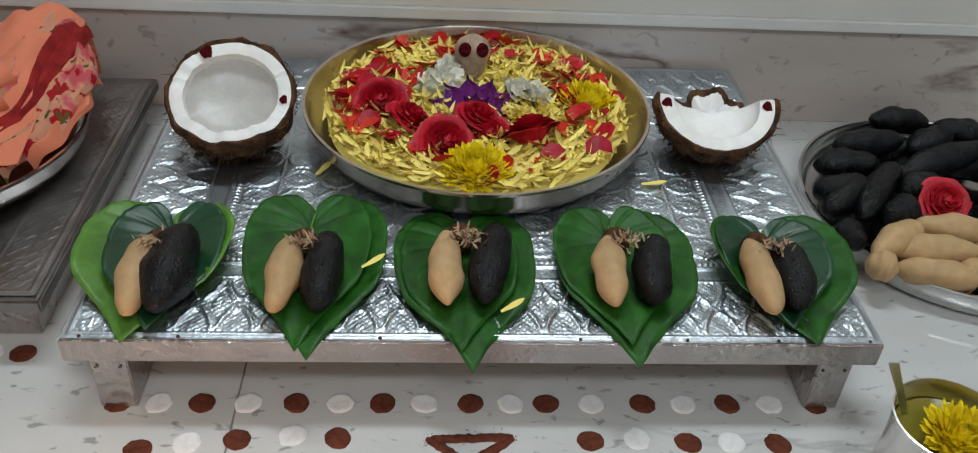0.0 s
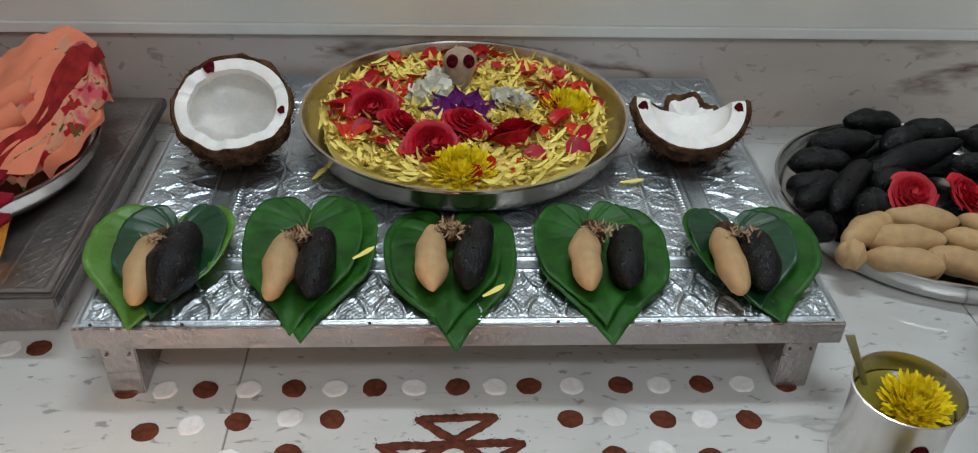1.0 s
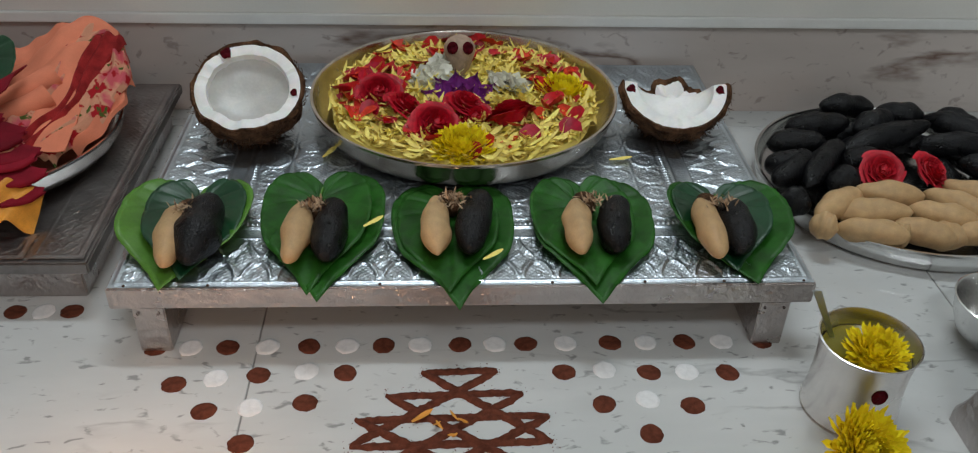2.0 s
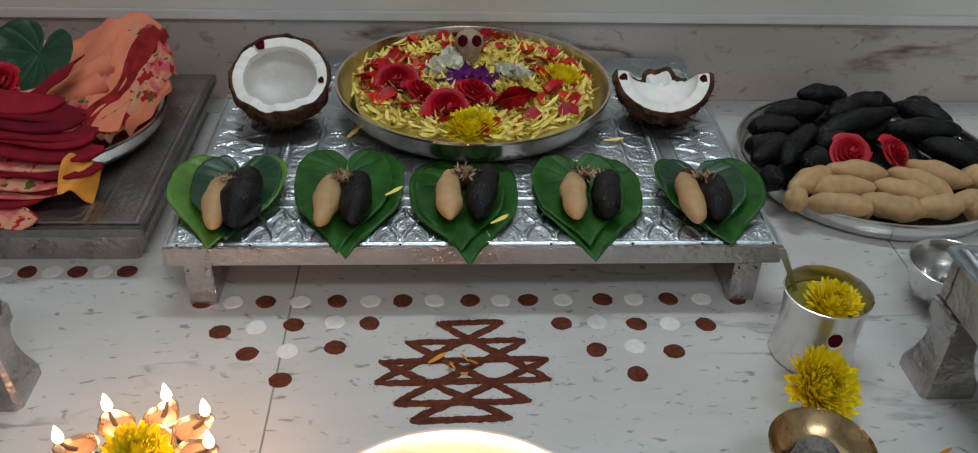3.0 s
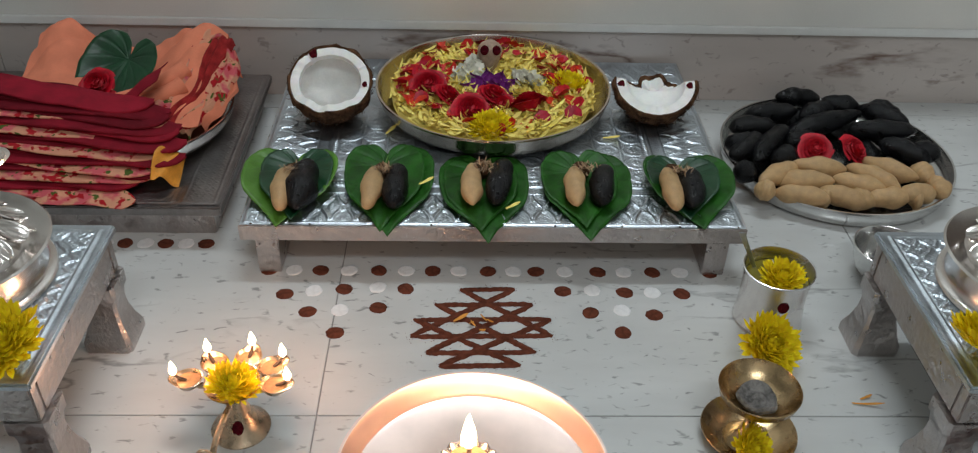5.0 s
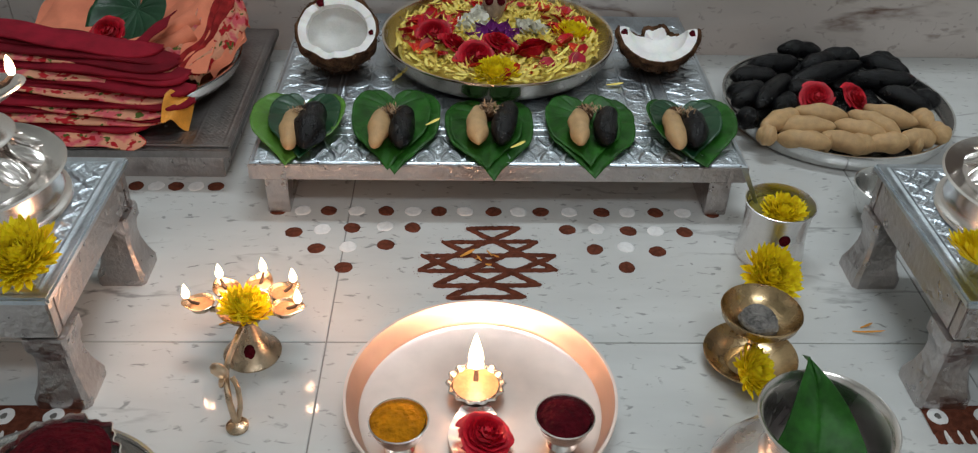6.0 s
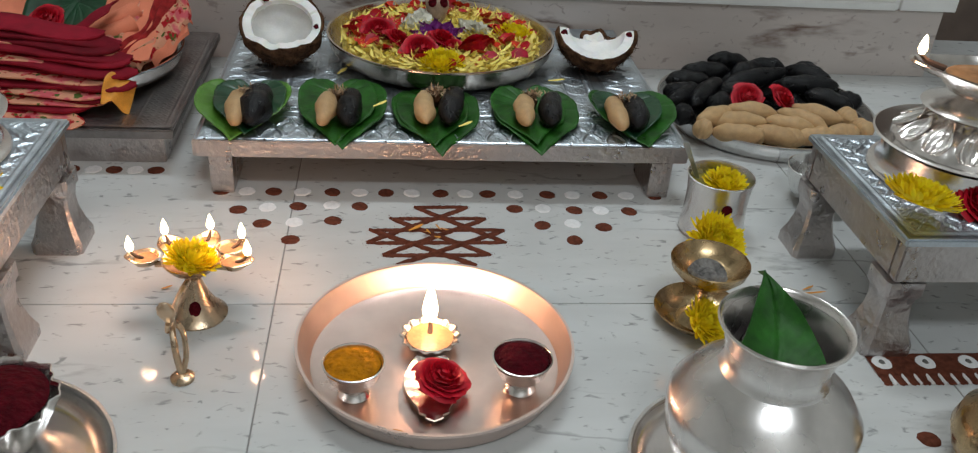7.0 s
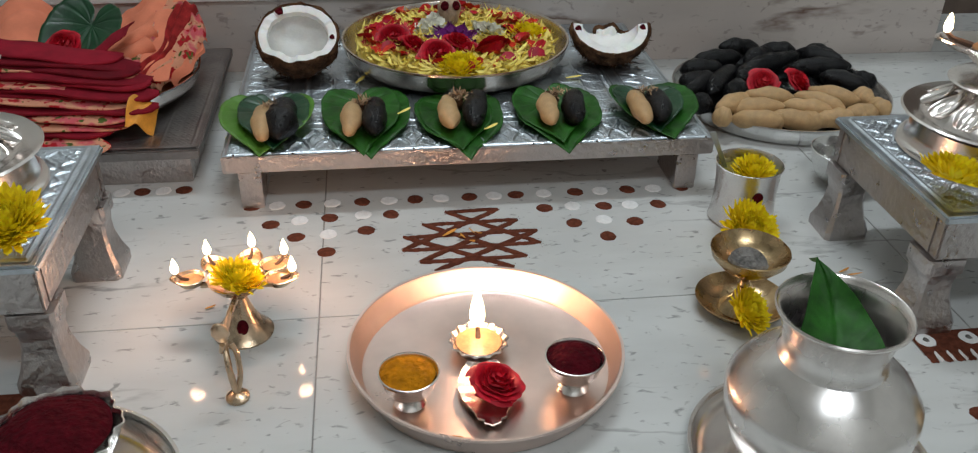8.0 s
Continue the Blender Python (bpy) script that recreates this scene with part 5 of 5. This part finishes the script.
print_cloth = thing("printed_cloth", (-0.472, 0.240, -0.003), "cream cotton cloth printed with pink and red blooms", "cloth")
BANDS = ((0.096, 0.036, 0.142, 0.094, 0.017, FLORAL), (0.116, 0.066, 0.140, 0.090, 0.015, SCARLET), (0.130, 0.092, 0.130, 0.088, 0.017, FLORAL), (0.134, 0.108, 0.112, 0.087, 0.011, PEACH))
for k, (xa, xb, za, zb, w, material) in enumerate(BANDS):
    def over(u, v, k=k, xa=xa, xb=xb, za=za, zb=zb, w=w):
        s = 2 * v - 1
        y = -0.112 + 0.020 * k * (1 - u) + (0.215 - 0.018 * k) * u
        x = xb + (xa - xb) * u ** 1.15 + 0.014 * math.sin(u * 3.1) + s * w * (0.85 + 0.2 * math.sin(u * 7 + k * 2)) + 0.003 * math.sin(u * 13 + k * 2)
        z = zb + (za - zb) * u ** 1.5 + 0.011 * math.sqrt(max(0.0, 1 - s * s)) + 0.0022 * math.sin(s * 8 + u * 7 + k) + 0.004 * noise.noise((u * 5, s * 2, k * 4.0))
        return (x, y, z - 0.010 * (max(0.0, u - 0.90) / 0.10) ** 2 - 0.012 * (max(0.0, 0.08 - u) / 0.08) ** 2)
    part("band", grid(70, 16, over, solid=0.0014), material, print_cloth, ("", "red printed band", "", "peach edge")[k])

sari = thing("folded_sari", (-0.505, 0.140, -0.003), "maroon silk sari folded in flat pleats with a gold corner", "cloth")


def pleat(k, x0, x1, yf, z, depth, th, seed):
    """A flat pleat: the sheet comes forward, turns over a rounded front edge and runs back; its right end is rounded off."""
    def fn(u, v):
        x = x0 + (x1 - x0) * u
        rnd = math.sqrt(max(0.0, 1 - max(0.0, (u - 0.86) / 0.14) ** 2))
        wav = 0.0014 * math.sin(u * 11 + seed) + 0.0009 * math.sin(u * 23 + seed * 2.3) + 0.004 * math.sin(u * 5 + 0.06 * k)
        sag = -0.010 * max(0.0, u - 0.70) / 0.30 * (0.3 + 0.05 * k) - 0.0007 * k * u + 0.004 * math.sin(u * 3.1) * (k / 18)
        front = yf + 0.005 * math.sin(u * 6 + seed * 1.3) + 0.030 * (1 - rnd) + 0.018 * (0.6 - u) * (k / 18)
        s = v * 2 - 1
        d = depth * max(0.12, rnd)
        if abs(s) < 0.22:
            a = s / 0.22 * math.pi / 2
            return (x, front + th * (1 - math.cos(a)), z + wav + sag + th * math.sin(a))
        g = (abs(s) - 0.22) / 0.78
        return (x, front + th + d * g, z + wav + sag + th * (1 if s > 0 else -1) + 0.12 * d * g)
    return grid(60, 20, fn)


for k in range(19):
    y, z = 0.052 + 0.0048 * k, 0.065 + 0.0046 * k
    printed = k in (0, 3, 5, 8, 11, 14)
    xr = 0.138 - (0.0010 if k < 8 else 0.0004) * (k - 8) ** 2 + 0.006 * math.sin(k * 2.1)
    part("pleat", pleat(k, -0.22 + 0.004 * (k % 3), xr, y - 0.13, z, 0.034, 0.0013 if printed else 0.0021, k * 1.9), FLORAL if printed else MAROON, sari, "printed pink pleat" if printed else "")
part("hem", grid(60, 10, lambda u, v: (-0.20 + 0.285 * u + 0.012 * math.sin(v * 5), -0.082 + 0.040 * v + 0.005 * math.sin(u * 9) - 0.014 * u, 0.0585 + 0.010 * v + 0.0015 * math.sin(u * 31) + 0.003 * max(0, math.sin(u * 11))), solid=0.0012), FLORAL, sari, "printed pink hem")
part("gold_corner", grid(20, 20, lambda u, v: (0.114 + 0.026 * u - 0.004 * v, -0.028 - 0.030 * v + 0.012 * u, 0.098 - 0.022 * v ** 1.6 - 0.022 * u * u + 0.003 * math.sin(u * 9 + v * 4)), solid=0.0012), GOLD, sari, "ochre-gold border")
part("raised_corner", grid(20, 14, lambda u, v: (0.040 + 0.062 * u, 0.020 + 0.052 * u + 0.040 * (v - 0.5) * (0.25 + u), 0.120 + 0.034 * u - 0.016 * (2 * v - 1) ** 2 * (1 - u) - 0.010 * abs(v - 0.5) + 0.0015 * math.sin(u * 11)), solid=0.0012), MAROON, sari)
cl = tagged(new("betel_leaf", leaf_mesh("betel_leaf", 0.108, 0.98, 0.016, 0.0, 61, LEAFDARK, 0.010)), "dark green betel leaf standing against the folded cloth", "leaf", "betel leaves")
cl.matrix_basis = pose(-0.468, 0.280, 0.126, 34, 6, -24)
rose(0.026, 22, 51, CRIMSON, pose(-0.486, 0.220, 0.114, 35, -10, 0), "crimson rose tucked before a betel leaf on the cloth")

# ---- powder bowls in the plate ----
kb = thing("powder_bowl", (-0.352, -0.392, 0.0026), "crimped silver bowl filled with dark maroon powder", "bowl")
crimp = lambda a, r, z: 1 + (0.05 * math.sin(a * 9) + 0.03 * math.sin(a * 23) if z > 0.03 else 0)
part("bowl", lathe([(0, 0), (0.024, 0), (0.034, 0.014), (0.042, 0.034), (0.0465, 0.044), (0.0455, 0.0445), (0.040, 0.034), (0.030, 0.014), (0, 0.004)], 96, f=crimp), BRIGHT, kb)
part("powder", lathe([(0, 0.052), (0.015, 0.051), (0.03, 0.047), (0.041, 0.041), (0, 0.038)], 48, wob=0.10), KUMKUM, kb, "dark maroon powder")
yb = thing("powder_bowl", (-0.313, -0.476, 0.0026), "plain steel bowl with yellow powder", "bowl")
part("bowl", lathe([(0, 0), (0.022, 0), (0.032, 0.012), (0.040, 0.030), (0.0410, 0.0308), (0.039, 0.030), (0.028, 0.012), (0, 0.004)], 72), STEEL, yb)
part("powder", lathe([(0, 0.020), (0.02, 0.0185), (0.033, 0.016)], 40, wob=0.1), TURMERIC, yb, "yellow powder")

# ---- powder drawings on the floor ----


def heap_disc(name, material, r, h, seed, ring=False):
    prof = [(0, h * (0.75 if ring else 1.0)), (r * 0.45, h * (0.6 if ring else 0.97)), (r * 0.72, h), (r * 0.92, h * 0.7), (r, 0.0)]
    own = lathe(prof, 26, wob=0.0, f=lambda a, q, z: 1 + 0.10 * noise.noise((math.cos(a) * 2, math.sin(a) * 2, seed)) + 0.05 * noise.noise((math.cos(a) * 7, math.sin(a) * 7, seed)))
    me = bpy.data.meshes.new(name)
    own.to_mesh(me)
    own.free()
    me.materials.append(material)
    me.shade_smooth()
    return me


BD = [heap_disc("brown_dot", RUST, 0.0098, 0.0011, q) for q in (1.0, 5.3, 9.1)]
WD = [heap_disc("white_dot", CHALK, 0.0100, 0.0010, q, True) for q in (2.0, 6.3, 8.1)]


def dot(k, white, x, y):
    ob = tagged(new("white_dot" if white else "brown_dot", (WD if white else BD)[k % 3]), "round spot of white powder on the floor" if white else "round spot of rust-brown powder on the floor", "powder dot", "powder dots")
    ob.matrix_basis = pose(x, y, 0.0, 0, 0, k * 73) @ Matrix.Diagonal((1, 0.93, 1, 1))


for k, x in enumerate([-0.254, -0.226, -0.196, -0.164, -0.13, -0.099, -0.069, -0.039, -0.006, 0.023, 0.049, 0.082, 0.12, 0.15, 0.183, 0.215, 0.249]):
    dot(k, k % 2 == 1, x, 0.006)
for k, (x, y, w) in enumerate([(-0.23, -0.036, 0), (-0.199, -0.030, 1), (-0.166, -0.027, 0), (-0.129, -0.0235, 1), (-0.098, -0.026, 0), (0.077, -0.0285, 0), (0.11, -0.0265, 1), (0.146, -0.030, 0), (0.177, -0.030, 1), (0.21, -0.0315, 0), (-0.201, -0.065, 0), (-0.167, -0.062, 1), (-0.126, -0.058, 0), (0.104, -0.0645, 0), (0.139, -0.060, 1), (0.173, -0.0675, 0)]):
    dot(k, w, x, y)
dot(0, 0, -0.168, -0.098)
dot(1, 0, 0.135, -0.0955)
for k in range(9):
    dot(k, k % 2 == 1, -0.336 - 0.0235 * k, 0.054)


def stroke(a, b, w, h, seed):
    """A poured line of powder with a crumbling edge."""
    a, b = Vector(a), Vector(b)
    d = (b - a).normalized()
    nrm = Vector((-d.y, d.x))
    n = max(8, int((b - a).length / 0.0022))

    def fn(u, v):
        p = a.lerp(b, u)
        taper = min(1.0, 0.45 + 6 * min(u, 1 - u))
        q = (v - 0.5) * 2
        s = 1 + 0.35 * noise.noise((u * (b - a).length * 260, 3.0 * (1 if q > 0 else -1), seed)) if abs(q) > 0.5 else 1
        p = p + nrm * (q * w * 0.5 * taper * s)
        return (p.x, p.y, h * (1 - q * q) + 0.0001 + 0.0003 * noise.noise((p.x * 400, p.y * 400, seed)) * (1 - abs(q)))
    return grid(n, 6, fn)


rang = thing("powder_drawing", (0, 0, 0), "interlaced rust-brown powder drawing of crossing lines on the floor", "floor drawing")
CX = -0.0145
BARS = [(-0.0265, 0.030, -0.0070), (-0.052, 0.053, -0.0115), (-0.0765, 0.073, -0.0135), (-0.1025, 0.0745, -0.0145), (-0.127, 0.0565, -0.0155), (-0.146, 0.041, -0.0170)]
k = 0
for y, hw, cx in BARS:
    k += 1
    part("stroke", stroke((cx - hw, y - 0.001), (cx + hw, y + 0.0015), 0.0078, 0.0013, k * 3.3), RUST, rang)
for i in range(3):
    (ya, ha, ca), (yb_, hb, cb) = BARS[i], BARS[i + 3]
    for sx in (-1, 1):
        k += 1
        part("stroke", stroke((ca - sx * ha, ya), (cb + sx * hb, yb_), 0.0080, 0.00145 + 0.00008 * k, k * 3.3), RUST, rang)
rng = random.Random(77)
gr = Soup()
for i in range(600):
    y, hw, cx = BARS[rng.randrange(6)]
    x, yy, r = cx + rng.uniform(-1.08, 1.08) * hw, y + rng.gauss(0, 0.0045), rng.uniform(0.0002, 0.0005)
    gr.sheet(1, 1, lambda u, v: (x + r * (2 * u - 1), yy + r * (2 * v - 1), 0.0005), None)
tagged(gr.part("spilled_powder", RUST), "spilled grains of rust-brown powder on the floor", "powder", kind="stuff")
fp = Soup()
for i in range(7):
    fp.sheet(4, 2, strap(rng.uniform(0.006, 0.011), 0.0025, 0.2), pose(CX + rng.gauss(0, 0.008), -0.088 + rng.gauss(0, 0.005), 0.0022 + 0.0008 * i, rng.uniform(-20, 20), 0, rng.uniform(0, 360)))
fp.sheet(4, 2, strap(0.019, 0.005, 0.1), pose(-0.044, -0.082, 0.0022, 0, 0, 35))
tagged(fp.part("drawing_petals", GOLD), "ochre petals in the middle of the powder drawing", "petals", kind="stuff")


def eye_band(x0, x1, y0, y1, label):
    """A brown powder band with white ringed spots and a toothed front edge."""
    t = thing("powder_band", (0, 0, 0), label, "floor drawing", "powder bands")
    rr = random.Random(int(abs(x0) * 1000))
    part("band", grid(60, 8, lambda u, v: (x0 + (x1 - x0) * u, y0 + (y1 - y0) * v + 0.0008 * noise.noise((u * 40, v, 1)), 0.0002 + 0.0010 * (1 - (2 * v - 1) ** 4))), RUST, t)
    n = max(2, round((x1 - x0) / 0.0118))
    for i in range(n):
        x = x0 + (i + 0.5) * (x1 - x0) / n
        part("tooth", stroke((x, y0 + 0.003), (x + rr.uniform(-0.002, 0.002), y0 - 0.011), 0.0085, 0.0010, i * 1.7), RUST, t)
        part("white_line", stroke((x + 0.0055, y0 + 0.004), (x + 0.0060, y0 - 0.010), 0.0036, 0.0016, i * 2.9), CHALK, t)
    m = max(1, round((x1 - x0) / 0.043))
    for i in range(m):
        x = x0 + 0.012 + i * 0.0425
        d = part("white_spot", lathe([(0, 0.0019), (0.007, 0.0020), (0.0088, 0.0017), (0.0098, 0.0004)], 28, wob=0.1), CHALK, t)
        d.matrix_basis = pose(x, (y0 + y1) / 2 + 0.003, 0)
        part("dark_centre", lathe([(0, 0.0026), (0.0022, 0.0025), (0.0034, 0.0018)], 14, wob=0.4), ASH, d)


eye_band(0.372, 0.62, -0.327, -0.293, "rust-brown powder band with white ringed spots beside the table")
eye_band(-0.62, -0.374, -0.327, -0.293, "rust-brown powder band with white ringed spots beside the table")
rng = random.Random(5)
dot(0, 0, 0.378, -0.404)
bits = Soup()
for x, y, a, ln in ((0.345, -0.196, -8, 0.030), (0.355, -0.191, 20, 0.014), (-0.279, -0.189, 20, 0.010), (-0.062, -0.386, -30, 0.010)):
    bits.sheet(5, 2, strap(ln, 0.003, 0.15), pose(x, y, 0.001 if y > -0.38 else 0.004, 0, 0, a))
tagged(bits.part("stray_petals", GOLD), "small stray dried petals on the marble floor", "petals", kind="stuff")

# ---- floor tiles ----
TX, TY, TW, TD = -0.172, -0.212, 0.61, 0.60
first = None
for i in range(-4, 5):
    for j in range(-4, 3):
        if first is None:
            first = part("floor_tile", box(0.0006, TW - 0.0006, 0.0006, TD - 0.0006, -0.012, 0.0, 0.0005, seg=1), FLOOR, floor, smooth=False)
            first.matrix_basis = pose(TX + i * TW, TY + j * TD, 0)
        else:
            share("floor_tile", first, floor, pose(TX + i * TW, TY + j * TD, 0))
